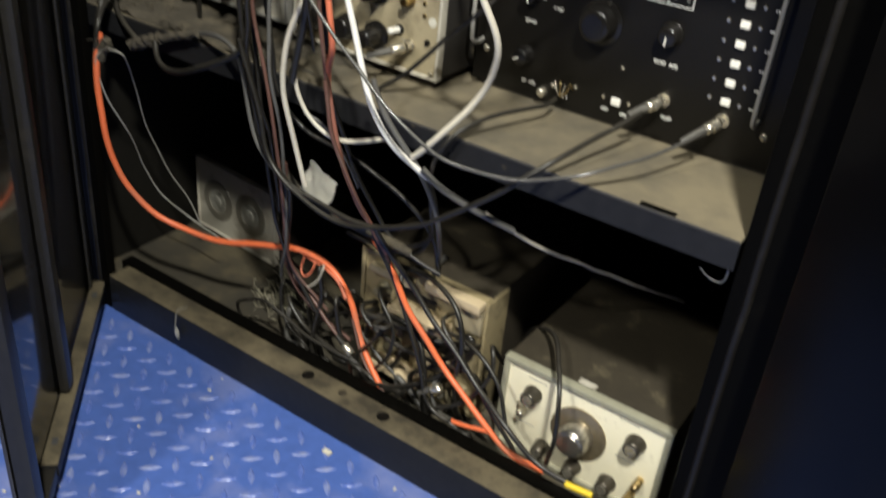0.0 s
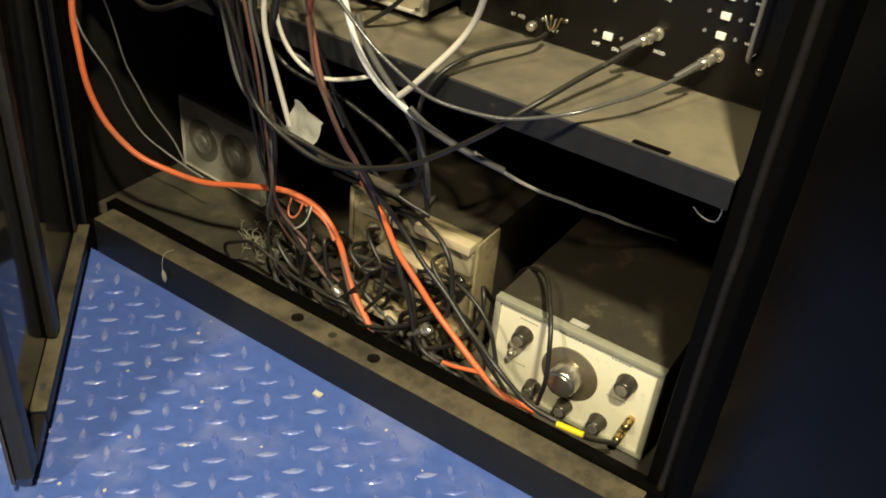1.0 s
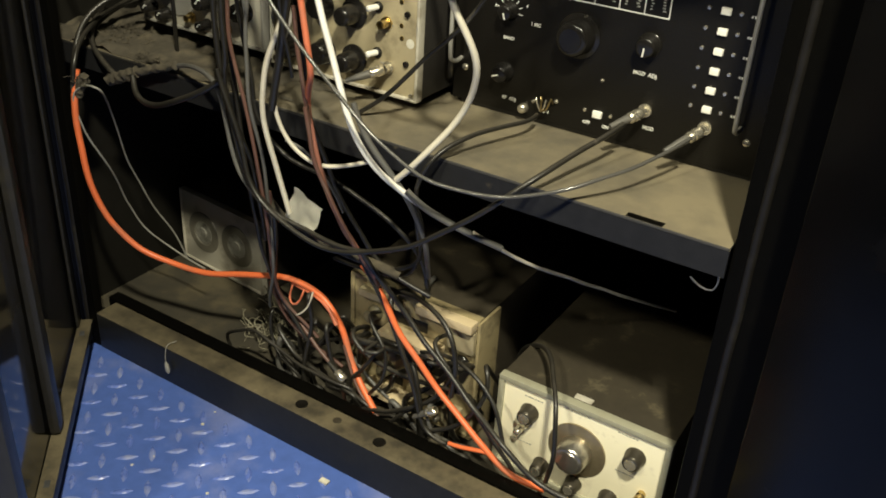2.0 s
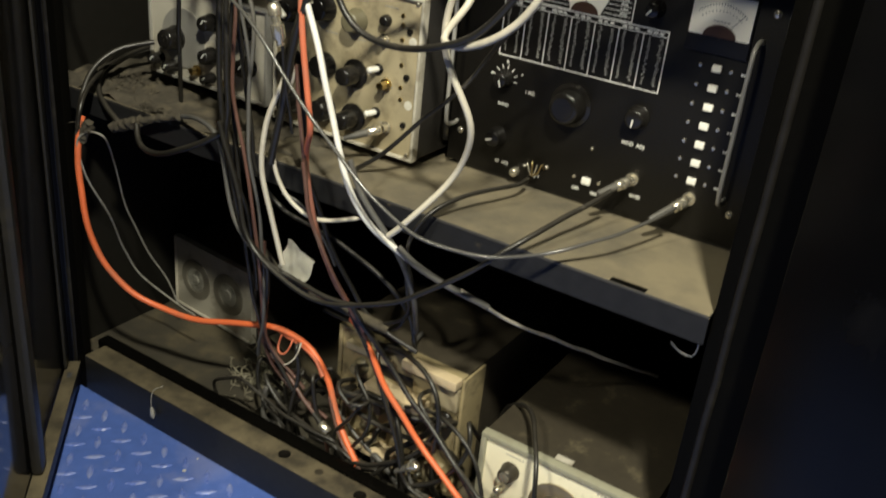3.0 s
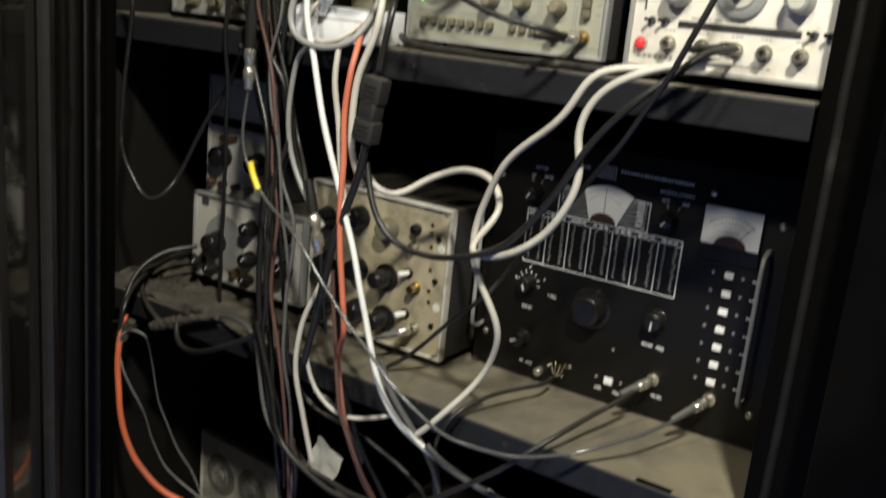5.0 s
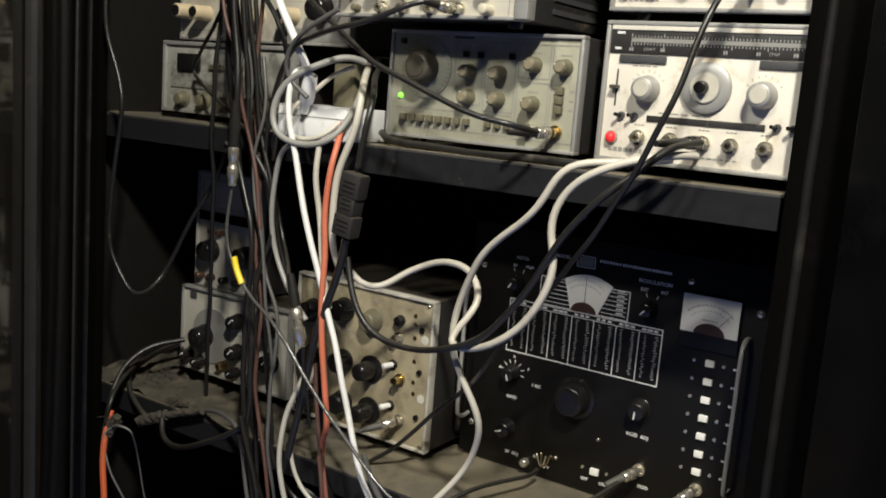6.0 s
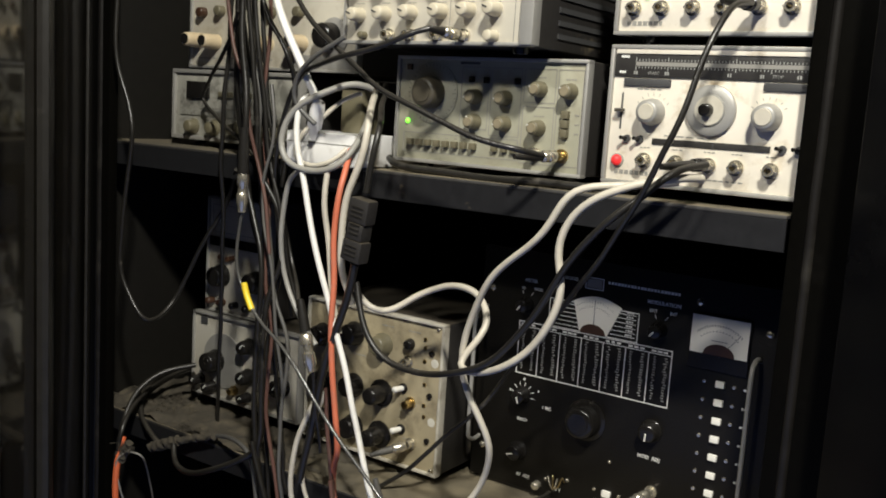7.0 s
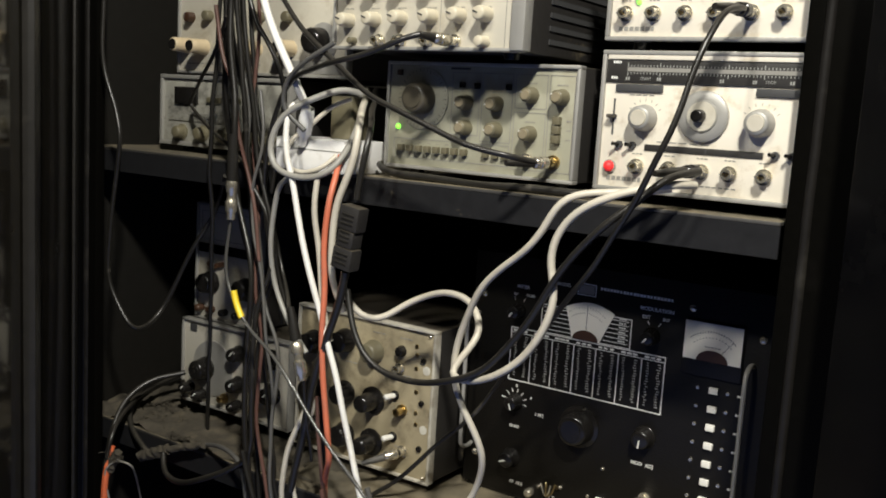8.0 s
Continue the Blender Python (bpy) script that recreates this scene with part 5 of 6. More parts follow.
cable("cable", M_GREY_PVC, 0.0043, [(0.62, -0.045, 0.491), (0.64, -0.038, 0.474), (0.689, -0.02, 0.45), (0.723, 0.01, 0.424)], "flat grey cable running back under the shelf")
cable("wire", M_CREAM_PVC, 0.0023, [(0.695, -0.015, 0.447), (0.718, 0.02, 0.417), (0.741, 0.06, 0.386), (0.77, 0.12, 0.348), (0.796, 0.2, 0.298), (0.833, 0.28, 0.25), (0.862, 0.34, 0.215)], "thin pale cord running back over the tan case")
cable("cable", M_CREAM_PVC, 0.0040, [(0.877, 0.0, 0.984), (0.845, -0.04, 0.979), (0.811, -0.06, 0.975), (0.788, -0.07, 0.964), (0.773, -0.07, 0.939), (0.753, -0.07, 0.913), (0.708, -0.06, 0.877), (0.674, -0.05, 0.827), (0.654, -0.04, 0.778), (0.654, -0.04, 0.741), (0.676, -0.04, 0.702), (0.694, -0.03, 0.66), (0.673, -0.01, 0.601), (0.65, -0.02, 0.56), (0.627, -0.038, 0.527), (0.612, -0.038, 0.510), (0.598, -0.038, 0.497)], "cream cable drooping from the instrument shelf")
cable("cable", M_CREAM_PVC, 0.0042, [(0.9, 0.0, 0.988), (0.886, -0.04, 0.988), (0.859, -0.06, 0.981), (0.823, -0.07, 0.965), (0.79, -0.07, 0.938), (0.78, -0.07, 0.908), (0.789, -0.07, 0.873), (0.78, -0.07, 0.834), (0.757, -0.07, 0.794), (0.723, -0.07, 0.767), (0.681, -0.06, 0.751), (0.652, -0.05, 0.752), (0.668, -0.04, 0.777), (0.674, -0.02, 0.803), (0.648, 0.0, 0.828), (0.593, 0.02, 0.83), (0.542, 0.02, 0.806), (0.514, 0.0, 0.783), (0.487, -0.01, 0.785), (0.473, -0.02, 0.81)], "cream cable drooping in a wide loop")
cable("power_cable", M_BLACK_PVC, 0.0039, [(0.904, 0.0, 1.004), (0.889, -0.05, 0.997), (0.87, -0.07, 0.974), (0.842, -0.08, 0.945), (0.802, -0.08, 0.899), (0.766, -0.075, 0.834), (0.712, -0.07, 0.774), (0.654, -0.07, 0.747), (0.59, -0.06, 0.735), (0.542, -0.06, 0.749), (0.517, -0.06, 0.787), (0.501, -0.055, 0.826)], "black cable drooping from the white instrument to the adapter")
cable("cable", M_BLACK_PVC, 0.0031, [(0.932, 0.0, 1.163), (0.929, -0.04, 1.156), (0.922, -0.07, 1.121), (0.909, -0.09, 1.058), (0.885, -0.09, 0.994), (0.854, -0.08, 0.938), (0.813, -0.06, 0.882), (0.735, 0.0, 0.798), (0.649, 0.06, 0.706), (0.629, 0.06, 0.675), (0.555, 0.06, 0.6), (0.513, 0.05, 0.551), (0.457, 0.03, 0.507), (0.428, 0.02, 0.482)], "black cable running diagonally down from the upper instrument")
cable("coaxial_cable", M_BLACK_PVC, 0.0033, [(0.736, -0.03, 1.0), (0.722, -0.06, 1.004), (0.673, -0.075, 1.014), (0.599, -0.08, 1.04), (0.541, -0.08, 1.06), (0.474, -0.07, 1.101), (0.417, -0.06, 1.138), (0.361, -0.05, 1.188)], "dark coaxial cable plugged into the function generator")
cable("coaxial_cable", M_BLACK_PVC, 0.0033, [(0.611, -0.076, 1.129), (0.600, -0.090, 1.124), (0.558, -0.098, 1.109), (0.501, -0.105, 1.092), (0.42, -0.07, 1.079), (0.371, -0.05, 1.044), (0.344, -0.04, 0.995), (0.33, -0.03, 0.927), (0.34, -0.02, 0.843), (0.352, -0.01, 0.75)], "black coaxial cable plugged into the upper instrument")
cable("cable", M_GREY_PVC, 0.0031, [(0.477, -0.07, 1.122), (0.446, -0.075, 1.103), (0.406, -0.07, 1.075), (0.389, -0.06, 1.04), (0.42, -0.05, 1.014)], "grey cable curving into the bundle")
cable("cable", M_LIGHTGREY_PVC, 0.0041, [(0.467, 0.0, 1.061), (0.455, -0.02, 1.068), (0.431, -0.05, 1.055), (0.389, -0.06, 1.03), (0.373, -0.065, 0.997), (0.384, -0.065, 0.965), (0.428, -0.06, 0.956), (0.465, -0.05, 0.97), (0.469, -0.02, 1.004), (0.448, 0.02, 1.032)], "light grey cable coiled over the white box")
cable("cable", M_CREAM_PVC, 0.0031, [(0.449, 0.0, 1.057), (0.433, -0.02, 1.048), (0.415, -0.04, 1.018), (0.391, -0.05, 0.998), (0.383, -0.05, 0.969), (0.423, -0.05, 0.961), (0.451, -0.04, 0.974), (0.455, -0.02, 0.996)], "cream cable coiled over the white box")
cable("cable", M_LIGHTGREY_PVC, 0.0035, [(0.408, -0.05, 0.958), (0.379, -0.05, 0.947), (0.357, -0.04, 0.892), (0.354, -0.03, 0.815), (0.386, -0.03, 0.759), (0.419, -0.03, 0.727)], "light grey cable hanging from the coil")
cable("cable", M_CREAM_PVC, 0.0037, [(0.446, -0.055, 0.96), (0.446, -0.055, 0.918), (0.448, -0.05, 0.868), (0.461, -0.05, 0.804), (0.474, -0.05, 0.756)], "grey cream cable hanging beside the adapter")
cable("cable", M_SALMON_PVC, 0.0039, [(0.462, -0.03, 0.986), (0.473, -0.06, 0.942), (0.467, -0.06, 0.885), (0.471, -0.06, 0.822), (0.472, -0.06, 0.75), (0.48, -0.06, 0.678), (0.484, -0.055, 0.603), (0.467, -0.04, 0.582), (0.444, -0.01, 0.514)], "dull orange cable hanging down through the bundle")
cable("cable", M_PINK_PVC, 0.0031, [(0.453, -0.03, 0.583), (0.463, -0.03, 0.525), (0.474, -0.03, 0.473), (0.492, -0.02, 0.415), (0.514, 0.0, 0.353), (0.532, 0.02, 0.305)], "dull pink cable dropping into the lower compartment")
cable("cable", M_ORANGE_PVC, 0.0045, [(0.492, 0.04, 0.303), (0.522, 0.03, 0.293), (0.568, 0.03, 0.224), (0.638, 0.03, 0.153), (0.716, 0.02, 0.104), (0.767, 0.02, 0.075), (0.817, 0.02, 0.076)], "orange cable crossing the cable heap to the cream oscillator")
cable("cable", M_CREAM_PVC, 0.0045, [(0.376, 0.12, 1.072), (0.448, 0.03, 1.058), (0.501, -0.045, 1.03), (0.504, -0.06, 0.982), (0.485, -0.06, 0.929), (0.477, -0.06, 0.879), (0.478, -0.055, 0.836), (0.486, -0.04, 0.793)], "pale cream cable hanging beside the adapter")
cable("power_cable", M_BLACK_PVC, 0.0039, [(0.408, 0.1, 1.072), (0.471, 0.02, 1.055), (0.525, -0.055, 1.017), (0.524, -0.065, 0.974), (0.522, -0.068, 0.94)], "black cable hanging into the inline adapter")
cable("power_cable", M_BLACK_PVC, 0.0051, [(0.509, -0.068, 0.851), (0.501, -0.065, 0.82), (0.481, -0.06, 0.773), (0.462, -0.06, 0.711), (0.438, -0.05, 0.635), (0.408, -0.04, 0.539)], "black cable leaving the inline adapter")
cable("cable", M_CREAM_PVC, 0.0036, [(0.441, -0.05, 0.667), (0.414, -0.05, 0.606), (0.402, -0.05, 0.54), (0.411, -0.04, 0.463), (0.425, -0.03, 0.393)], "dull cream cable bowing down to the lower compartment")
cable("cable", M_CREAM_PVC, 0.0029, [(0.446, -0.04, 0.673), (0.420, -0.04, 0.600), (0.412, -0.035, 0.530), (0.432, -0.03, 0.492), (0.468, -0.02, 0.472), (0.513, 0.0, 0.479), (0.535, 0.03, 0.488)], "pale cable bowing down to the lower compartment")
cable("coaxial_cable", M_BLACK_PVC, 0.0033, [(0.328, -0.05, 0.575), (0.355, -0.05, 0.496), (0.373, -0.05, 0.428), (0.426, -0.05, 0.388), (0.496, -0.05, 0.374), (0.57, -0.05, 0.392), (0.638, -0.05, 0.426), (0.712, -0.05, 0.486), (0.767, -0.03, 0.539), (0.795, 0.05, 0.56), (0.811, 0.12, 0.574)], "black coaxial cable bowing across to the black panel")
cable("power_cable", M_BLACK_PVC, 0.0031, [(0.683, 0.15, 0.543), (0.689, 0.12, 0.545), (0.675, 0.07, 0.549), (0.657, 0.02, 0.547), (0.641, -0.02, 0.535), (0.627, -0.03, 0.5), (0.605, 0.0, 0.43), (0.595, 0.03, 0.363), (0.569, 0.04, 0.326), (0.526, 0.04, 0.305)], "black power cord lying over the shelf edge")
cable("cable", M_ORANGE_PVC, 0.005, [(0.045, -0.05, 0.509), (0.045, -0.062, 0.468), (0.042, -0.062, 0.39), (0.046, -0.05, 0.302), (0.074, -0.02, 0.222), (0.131, 0.01, 0.188), (0.213, 0.03, 0.187), (0.292, 0.05, 0.207), (0.353, 0.06, 0.214), (0.4, 0.06, 0.206), (0.44, 0.06, 0.168), (0.472, 0.05, 0.105), (0.528, 0.03, 0.063)], "orange cable sagging from the shelf edge into the heap")
cable("wire", M_LIGHTGREY_PVC, 0.0015, [(0.068, -0.055, 0.493), (0.048, -0.065, 0.479), (0.046, -0.055, 0.422), (0.041, -0.02, 0.35), (0.014, 0.03, 0.265), (0.01, 0.06, 0.194), (0.037, 0.09, 0.149), (0.111, 0.1, 0.129)], "thin grey wire hanging into the lower compartment")
cable("wire", M_LIGHTGREY_PVC, 0.0015, [(0.058, -0.055, 0.491), (0.089, -0.05, 0.491), (0.047, 0.0, 0.423), (0.006, 0.05, 0.318), (-0.008, 0.1, 0.217), (-0.001, 0.13, 0.159), (0.009, 0.15, 0.09)], "thin grey wire hanging into the lower compartment")
cable("cable", M_BLACK_PVC, 0.0035, [(0.041, -0.06, 0.471), (0.048, -0.055, 0.524), (0.016, 0.0, 0.554), (-0.031, 0.09, 0.556), (-0.033, 0.16, 0.564), (-0.023, 0.2, 0.566)], "dusty black cable looped over the shelf edge")
cable("cable", M_BLACK_PVC, 0.0046, [(-0.030, 0.07, 0.560), (-0.016, 0.035, 0.545), (0.009, 0.008, 0.529), (0.045, -0.006, 0.512), (0.082, -0.014, 0.498)], "thick dusty black cable running into the taped splice")
cable("cable", M_BLACK_PVC, 0.0043, [(0.128, -0.020, 0.512), (0.143, -0.032, 0.492), (0.185, -0.045, 0.489), (0.242, -0.050, 0.506), (0.285, -0.042, 0.530), (0.312, -0.03, 0.552)], "thick black cable bowing under the taped splice")
cable("cable", M_BLACK_PVC, 0.0042, [(0.052, 0.085, 0.600), (0.022, 0.045, 0.590), (0.012, 0.005, 0.568), (0.022, -0.030, 0.530), (0.036, -0.054, 0.488), (0.048, -0.060, 0.470)], "thick black cable bending over the shelf edge")
cable("cable", M_BLACK_PVC, 0.0031, [(-0.042, 0.18, 0.555), (-0.054, 0.12, 0.546), (-0.029, 0.05, 0.535), (0.001, 0.02, 0.506)], "black cable bowing along the shelf edge")
cable("cable", M_GREY_PVC, 0.0033, [(0.193, 0.0, 0.534), (0.254, -0.02, 0.552), (0.299, -0.03, 0.543), (0.319, -0.03, 0.488), (0.337, -0.03, 0.426), (0.388, -0.02, 0.371)], "grey cable curving from the dusty joint")
cable("cable", M_BLACK_PVC, 0.0035, [(0.815, 0.03, 0.081), (0.824, 0.02, 0.152), (0.809, 0.04, 0.208), (0.772, 0.1, 0.22), (0.723, 0.16, 0.196), (0.676, 0.2, 0.134), (0.65, 0.22, 0.053)], "black cable rising in front of the cream box")
cable("cable", M_BLACK_PVC, 0.0039, [(0.521, -0.0, 0.351), (0.56, 0.03, 0.272), (0.632, 0.03, 0.21), (0.7, 0.02, 0.162), (0.761, 0.0, 0.139), (0.819, 0.0, 0.102), (0.863, 0.0, 0.098), (0.899, 0.02, 0.078), (0.929, 0.05, 0.063)], "black cable running down to the yellow sleeve")
cable("cable", M_BLACK_PVC, 0.0037, [(0.515, 0.08, 0.252), (0.587, 0.06, 0.269), (0.639, 0.04, 0.256), (0.66, 0.03, 0.214), (0.657, 0.03, 0.153)], "black cable arching over the cream panel")
cable("cable", M_BLACK_PVC, 0.0035, [(0.507, 0.02, 0.327), (0.552, 0.03, 0.241), (0.595, 0.02, 0.168), (0.621, 0.02, 0.088), (0.662, 0.02, 0.078)], "black cable crossing the cable heap")
cable("cable", M_BLACK_PVC, 0.0031, [(0.585, 0.06, 0.18), (0.638, 0.05, 0.202), (0.692, 0.04, 0.196), (0.73, 0.03, 0.162), (0.751, 0.02, 0.119)], "black cable crossing the cable heap")
cable("cable", M_BROWN_PVC, 0.0029, [(0.361, 0.0, 0.394), (0.35, 0.01, 0.315), (0.329, 0.03, 0.222), (0.335, 0.05, 0.153), (0.381, 0.05, 0.12), (0.449, 0.05, 0.099)], "brown cable dropping into the cable heap")
cable("cable", M_BROWN_PVC, 0.0029, [(0.463, -0.04, 0.554), (0.476, -0.04, 0.486), (0.496, -0.03, 0.428), (0.509, -0.01, 0.376), (0.524, 0.01, 0.33), (0.53, 0.03, 0.287)], "dark red cable dropping into the cable heap")
cable("cable", M_ORANGE_PVC, 0.0031, [(0.668, 0.014, 0.088), (0.690, 0.014, 0.089), (0.712, 0.016, 0.094), (0.732, 0.020, 0.096)], "short orange cable lying behind the base rail")
cable("cable", M_BLACK_PVC, 0.0035, [(0.278, -0.04, 1.213), (0.288, -0.04, 1.126), (0.299, -0.04, 1.052), (0.307, -0.035, 0.948), (0.337, -0.03, 0.897), (0.353, -0.03, 0.838), (0.334, -0.04, 0.774), (0.336, -0.045, 0.721), (0.338, -0.045, 0.596), (0.326, -0.04, 0.557), (0.335, -0.03, 0.493), (0.344, -0.01, 0.422), (0.33, 0.02, 0.297)], "black cable hanging straight in the bundle")
cable("cable", M_BLACK_PVC, 0.0031, [(0.288, -0.035, 1.213), (0.296, -0.035, 1.126), (0.307, -0.035, 1.06), (0.32, -0.03, 0.971), (0.348, -0.03, 0.887), (0.352, -0.02, 0.822), (0.376, -0.02, 0.767), (0.395, -0.03, 0.749)], "black cable hanging straight in the bundle")
cable("cable", M_BLACK_PVC, 0.0033, [(0.257, -0.035, 1.214), (0.26, -0.035, 1.111), (0.26, -0.03, 1.021), (0.282, -0.02, 0.875), (0.302, -0.02, 0.825), (0.312, -0.01, 0.743), (0.318, 0.0, 0.646), (0.337, 0.0, 0.548), (0.342, 0.0, 0.504), (0.387, 0.01, 0.448), (0.471, 0.02, 0.431), (0.545, 0.03, 0.395), (0.587, 0.045, 0.345), (0.594, 0.06, 0.277)], "black cable hanging straight in the bundle")
cable("cable", M_GREY_PVC, 0.0023, [(0.32, -0.03, 1.061), (0.334, -0.035, 1.002), (0.323, -0.04, 0.951), (0.318, -0.04, 0.93), (0.325, -0.04, 0.873), (0.343, -0.04, 0.811), (0.356, -0.04, 0.724), (0.361, -0.03, 0.644)], "thin grey cable hanging in the bundle")
cable("cable", M_BLACK_PVC, 0.0033, [(0.292, -0.03, 1.185), (0.311, -0.03, 1.141), (0.335, -0.03, 1.12), (0.352, -0.03, 1.084), (0.353, -0.02, 1.063), (0.343, -0.02, 0.981), (0.336, -0.02, 0.927)], "black cable crossing in front of the off-white panel")
cable("cable", M_BLACK_PVC, 0.0027, [(0.274, -0.05, 1.154), (0.233, -0.03, 1.115), (0.175, 0.0, 1.081), (0.112, 0.035, 1.049), (0.101, 0.04, 1.038), (0.141, 0.03, 1.012), (0.235, 0.0, 0.981), (0.292, -0.01, 0.946)], "black cable running down to the counter display")
cable("cable", M_FLUFF, 0.0070, [(0.352, 0.0, 0.386), (0.367, 0.02, 0.344), (0.408, 0.03, 0.324), (0.459, 0.03, 0.321), (0.525, 0.03, 0.318), (0.556, 0.04, 0.307)], "thick dust-covered cable lying across the lower compartment")
cable("cable", M_BLACK_PVC, 0.0047, [(0.476, 0.03, 0.976), (0.505, 0.012, 0.971), (0.553, 0.012, 0.969), (0.636, 0.012, 0.966), (0.713, 0.012, 0.967), (0.782, 0.014, 0.968), (0.799, 0.02, 0.972)], "thick black cable lying along the upper shelf edge")
cable("cable", M_BLACK_PVC, 0.0035, [(0.438, -0.03, 0.687), (0.453, -0.03, 0.62), (0.451, -0.02, 0.542), (0.456, 0.0, 0.474), (0.473, 0.02, 0.406), (0.499, 0.03, 0.36), (0.525, 0.04, 0.317), (0.6, 0.05, 0.285)], "black cable dropping behind the paper tag")
cable("cable", M_BROWN_PVC, 0.0029, [(0.449, -0.04, 0.677), (0.457, -0.04, 0.601), (0.461, -0.03, 0.524), (0.474, -0.02, 0.454), (0.484, 0.0, 0.383), (0.497, 0.02, 0.341)], "dark pink cable dropping into the cable heap")
cable("cable", M_BLACK_PVC, 0.0031, [(0.592, -0.02, 0.48), (0.607, 0.0, 0.447), (0.598, 0.03, 0.382), (0.559, 0.05, 0.304), (0.499, 0.05, 0.292), (0.436, 0.05, 0.29)], "black cable sweeping under the lower shelf")
cable("cable", M_GREY_PVC, 0.0023, [(0.404, -0.01, 0.485), (0.426, 0.0, 0.476), (0.452, 0.02, 0.424), (0.459, 0.04, 0.376)], "thin grey cable sweeping under the lower shelf")
cable("cable", M_BLACK_PVC, 0.0023, [(0.449, -0.07, 0.711), (0.449, -0.065, 0.687), (0.442, -0.05, 0.637), (0.433, -0.03, 0.583)], "thin black cable below the hanging tee")
cable("cable", M_BLACK_PVC, 0.0037, tuck([(0.385, 0.05, 0.211), (0.396, 0.045, 0.156), (0.387, 0.04, 0.109), (0.385, 0.03, 0.073), (0.396, 0.03, 0.044)]), "black cable lying in the cable heap")
cable("cable", M_BLACK_PVC, 0.0041, tuck([(0.526, 0.06, 0.254), (0.555, 0.05, 0.196), (0.586, 0.04, 0.167), (0.605, 0.03, 0.127), (0.616, 0.025, 0.078)]), "black cable lying in the cable heap")
cable("cable", M_BLACK_PVC, 0.0033, tuck([(0.61, 0.05, 0.216), (0.656, 0.04, 0.178), (0.7, 0.03, 0.146), (0.733, 0.03, 0.108), (0.766, 0.03, 0.076)]), "black cable lying in the cable heap")
cable("cable", M_BLACK_PVC, 0.0036, tuck([(0.499, 0.03, 0.057), (0.544, 0.03, 0.07), (0.592, 0.03, 0.101), (0.631, 0.04, 0.131), (0.649, 0.05, 0.175)]), "black cable lying in the cable heap")
cable("cable", M_BLACK_PVC, 0.0036, tuck([(0.611, 0.025, 0.068), (0.659, 0.03, 0.098), (0.697, 0.035, 0.147), (0.705, 0.05, 0.185), (0.69, 0.06, 0.208)]), "black cable lying in the cable heap")
cable("cable", M_BLACK_PVC, 0.0035, tuck([(0.419, 0.05, 0.17), (0.439, 0.04, 0.107), (0.474, 0.035, 0.075), (0.518, 0.03, 0.071)]), "black cable lying in the cable heap")
cable("cable", M_BLACK_PVC, 0.0037, tuck([(0.312, 0.06, 0.116), (0.35, 0.05, 0.085), (0.39, 0.04, 0.08), (0.443, 0.035, 0.076), (0.495, 0.03, 0.072)]), "black cable lying in the cable heap")
cable("cable", M_GREY_PVC, 0.0028, tuck([(0.621, 0.03, 0.116), (0.631, 0.03, 0.076), (0.663, 0.03, 0.061), (0.695, 0.03, 0.046)]), "grey cable lying in the cable heap")
cable("cable", M_BLACK_PVC, 0.0039, tuck([(0.457, 0.06, 0.163), (0.495, 0.055, 0.139), (0.556, 0.05, 0.134), (0.626, 0.045, 0.148), (0.675, 0.04, 0.158)]), "black cable lying in the cable heap")
cable("cable", M_SALMON_PVC, 0.0033, [(0.342, 0.06, 0.206), (0.39, 0.06, 0.202), (0.421, 0.055, 0.193), (0.439, 0.05, 0.173)], "dull orange cable bending into the heap")
cable("cable", M_BLACK_PVC, 0.0033, tuck([(0.298, 0.06, 0.143), (0.303, 0.05, 0.097), (0.337, 0.04, 0.071), (0.377, 0.035, 0.06)]), "black cable lying in the cable heap")
cable("cable", M_BROWN_PVC, 0.0031, tuck([(0.306, 0.05, 0.202), (0.33, 0.05, 0.168), (0.372, 0.045, 0.151), (0.408, 0.04, 0.125), (0.449, 0.04, 0.093)]), "brown cable lying in the cable heap")
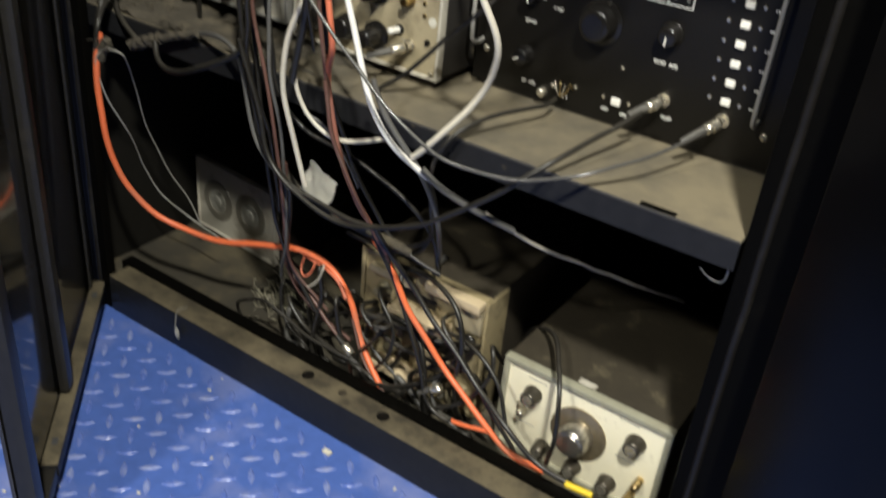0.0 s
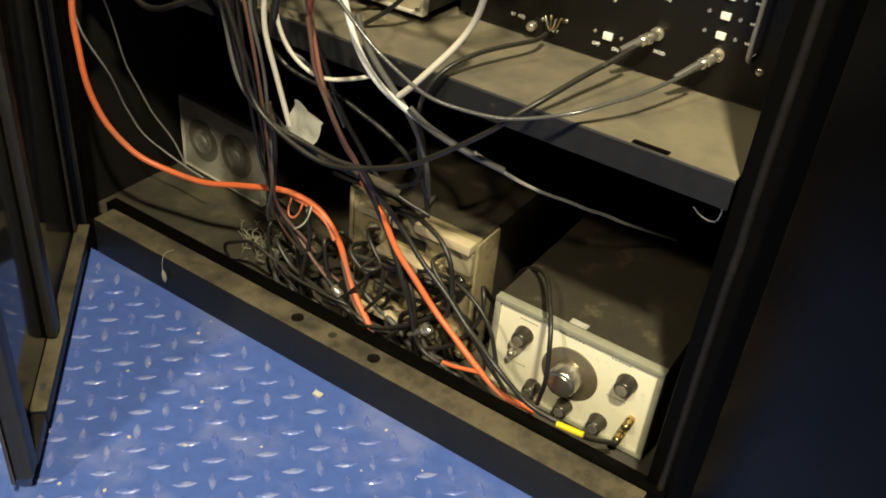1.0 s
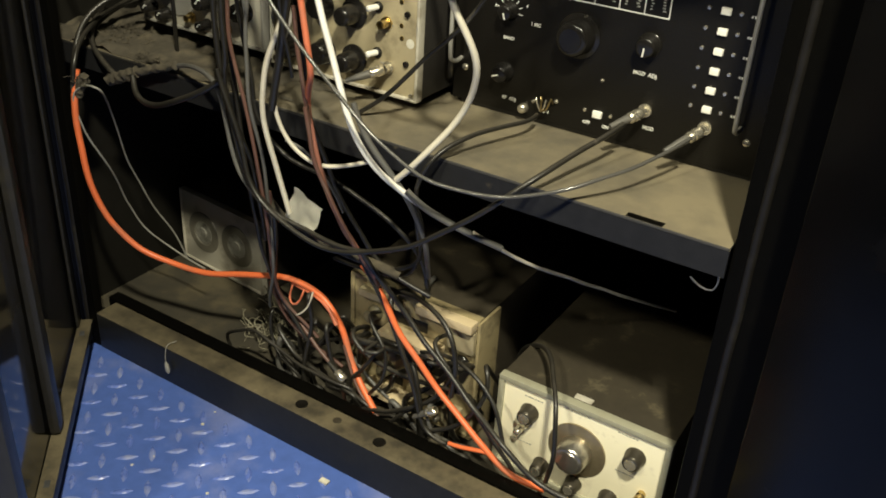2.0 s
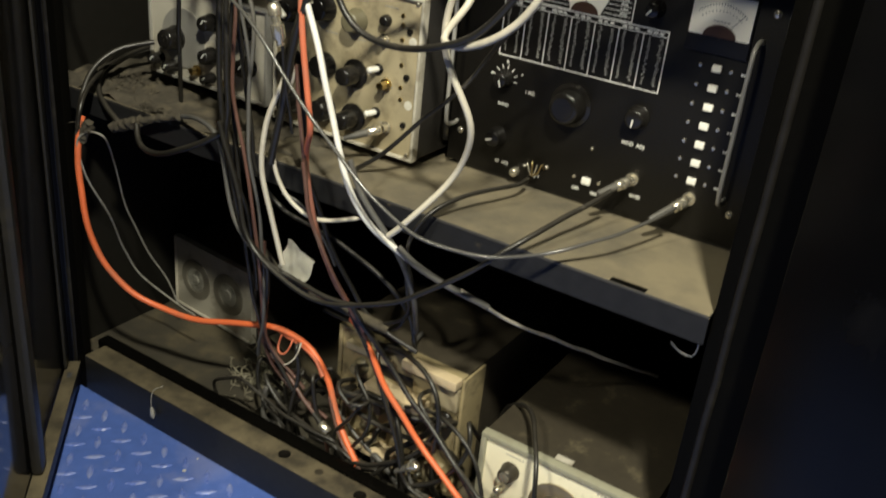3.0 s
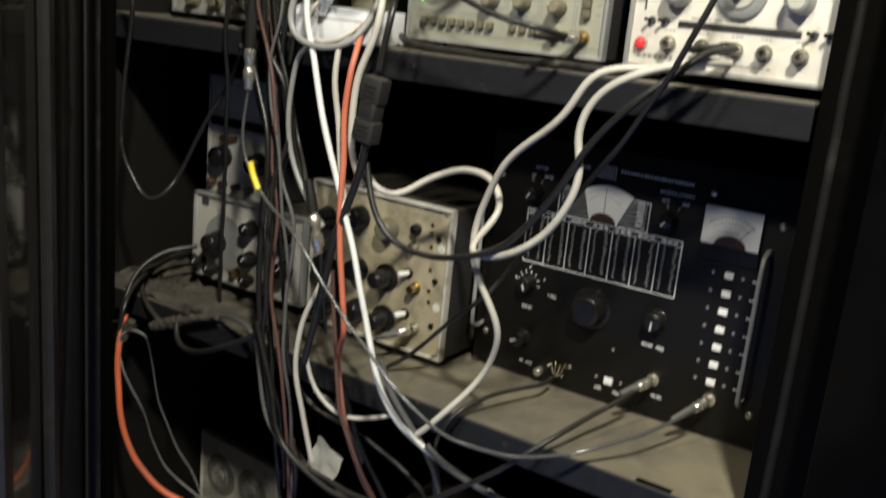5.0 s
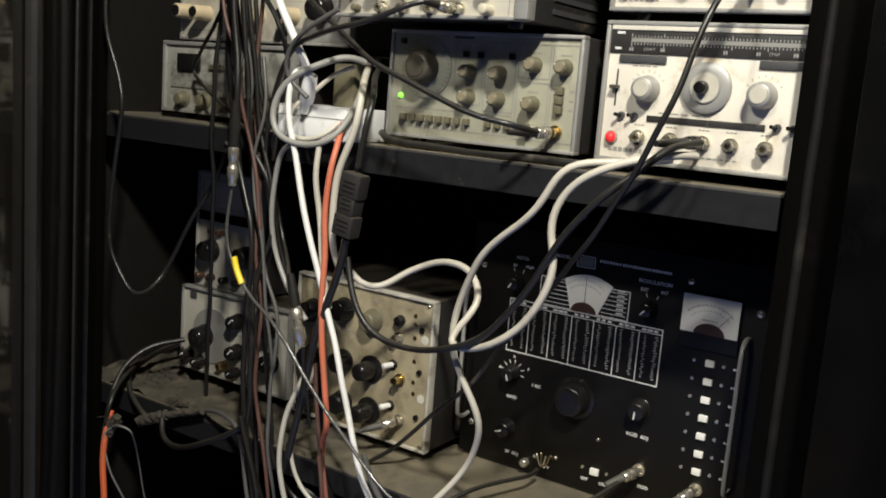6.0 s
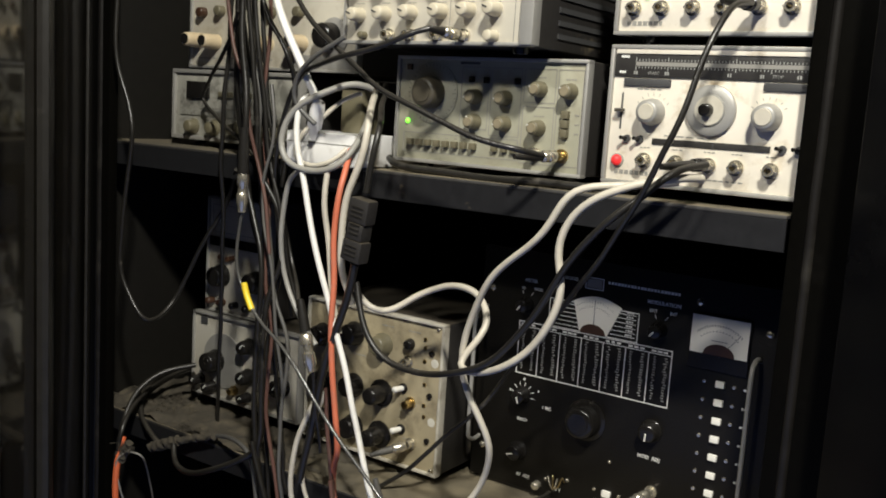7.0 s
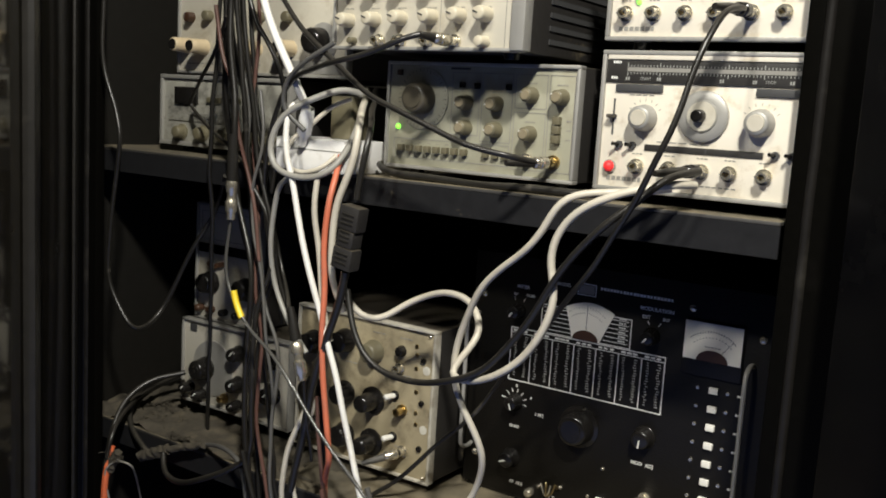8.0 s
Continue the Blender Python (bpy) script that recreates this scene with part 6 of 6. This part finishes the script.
cable("cable", M_BLACK_PVC, 0.0031, tuck([(0.48, 0.07, 0.2), (0.526, 0.055, 0.161), (0.53, 0.045, 0.111), (0.503, 0.04, 0.074)]), "black cable lying in the cable heap")

cable("wire", M_SALMON_PVC, 0.0017, [(0.350, 0.055, 0.208), (0.346, 0.045, 0.188), (0.362, 0.038, 0.178), (0.378, 0.042, 0.192), (0.374, 0.055, 0.210)], "thin orange wire curling out of the heap")
cable("wire", M_CREAM_PVC, 0.0014, [(0.392, 0.052, 0.214), (0.396, 0.042, 0.196), (0.384, 0.036, 0.178), (0.372, 0.040, 0.170)], "thin pale wire curling out of the heap")
cable("cable", M_BROWN_PVC, 0.0026, [(0.452, 0.052, 0.140), (0.474, 0.044, 0.100), (0.500, 0.036, 0.074), (0.536, 0.028, 0.058)], "brown cable lying along the orange one")

cable("cable", M_GREY_PVC, 0.0038, [(0.545, -0.052, 0.585), (0.560, -0.05, 0.545), (0.590, -0.04, 0.506), (0.612, -0.03, 0.470), (0.622, -0.012, 0.425), (0.618, 0.01, 0.375), (0.600, 0.045, 0.325), (0.570, 0.09, 0.275), (0.545, 0.15, 0.249)], "grey cable hanging beside the white one")

# tangle of cables on the cabinet floor
rnd = random.Random(21)
for k in range(17):
    c = Vector((rnd.uniform(0.30, 0.64), rnd.uniform(0.03, 0.075), rnd.uniform(0.03, 0.12)))
    turn, head = rnd.uniform(-5, 5), rnd.uniform(0, 6.3)
    pts = [c.copy()]
    for _ in range(rnd.randint(6, 10)):
        head += turn * 0.05 + rnd.gauss(0, 0.08)
        c = c + Vector((math.cos(head) * 0.034, rnd.gauss(0, 0.008), math.sin(head) * 0.026))
        c = Vector((min(max(c.x, 0.20), 0.69), min(max(c.y, 0.024), 0.078), min(max(c.z, 0.029), 0.17 - max(0, 0.40 - c.x) * 0.5)))
        pts.append(c)
    grey = k % 5 == 4
    cable("cable", M_GREY_PVC if grey else M_BLACK_PVC, rnd.choice((0.003, 0.0038, 0.0046)), tuck([tuple(round(a, 4) for a in q) for q in pts]),
          "short grey cable lying in the cable tangle" if grey else "short black cable lying in the cable tangle", "tangled cables on the cabinet floor")
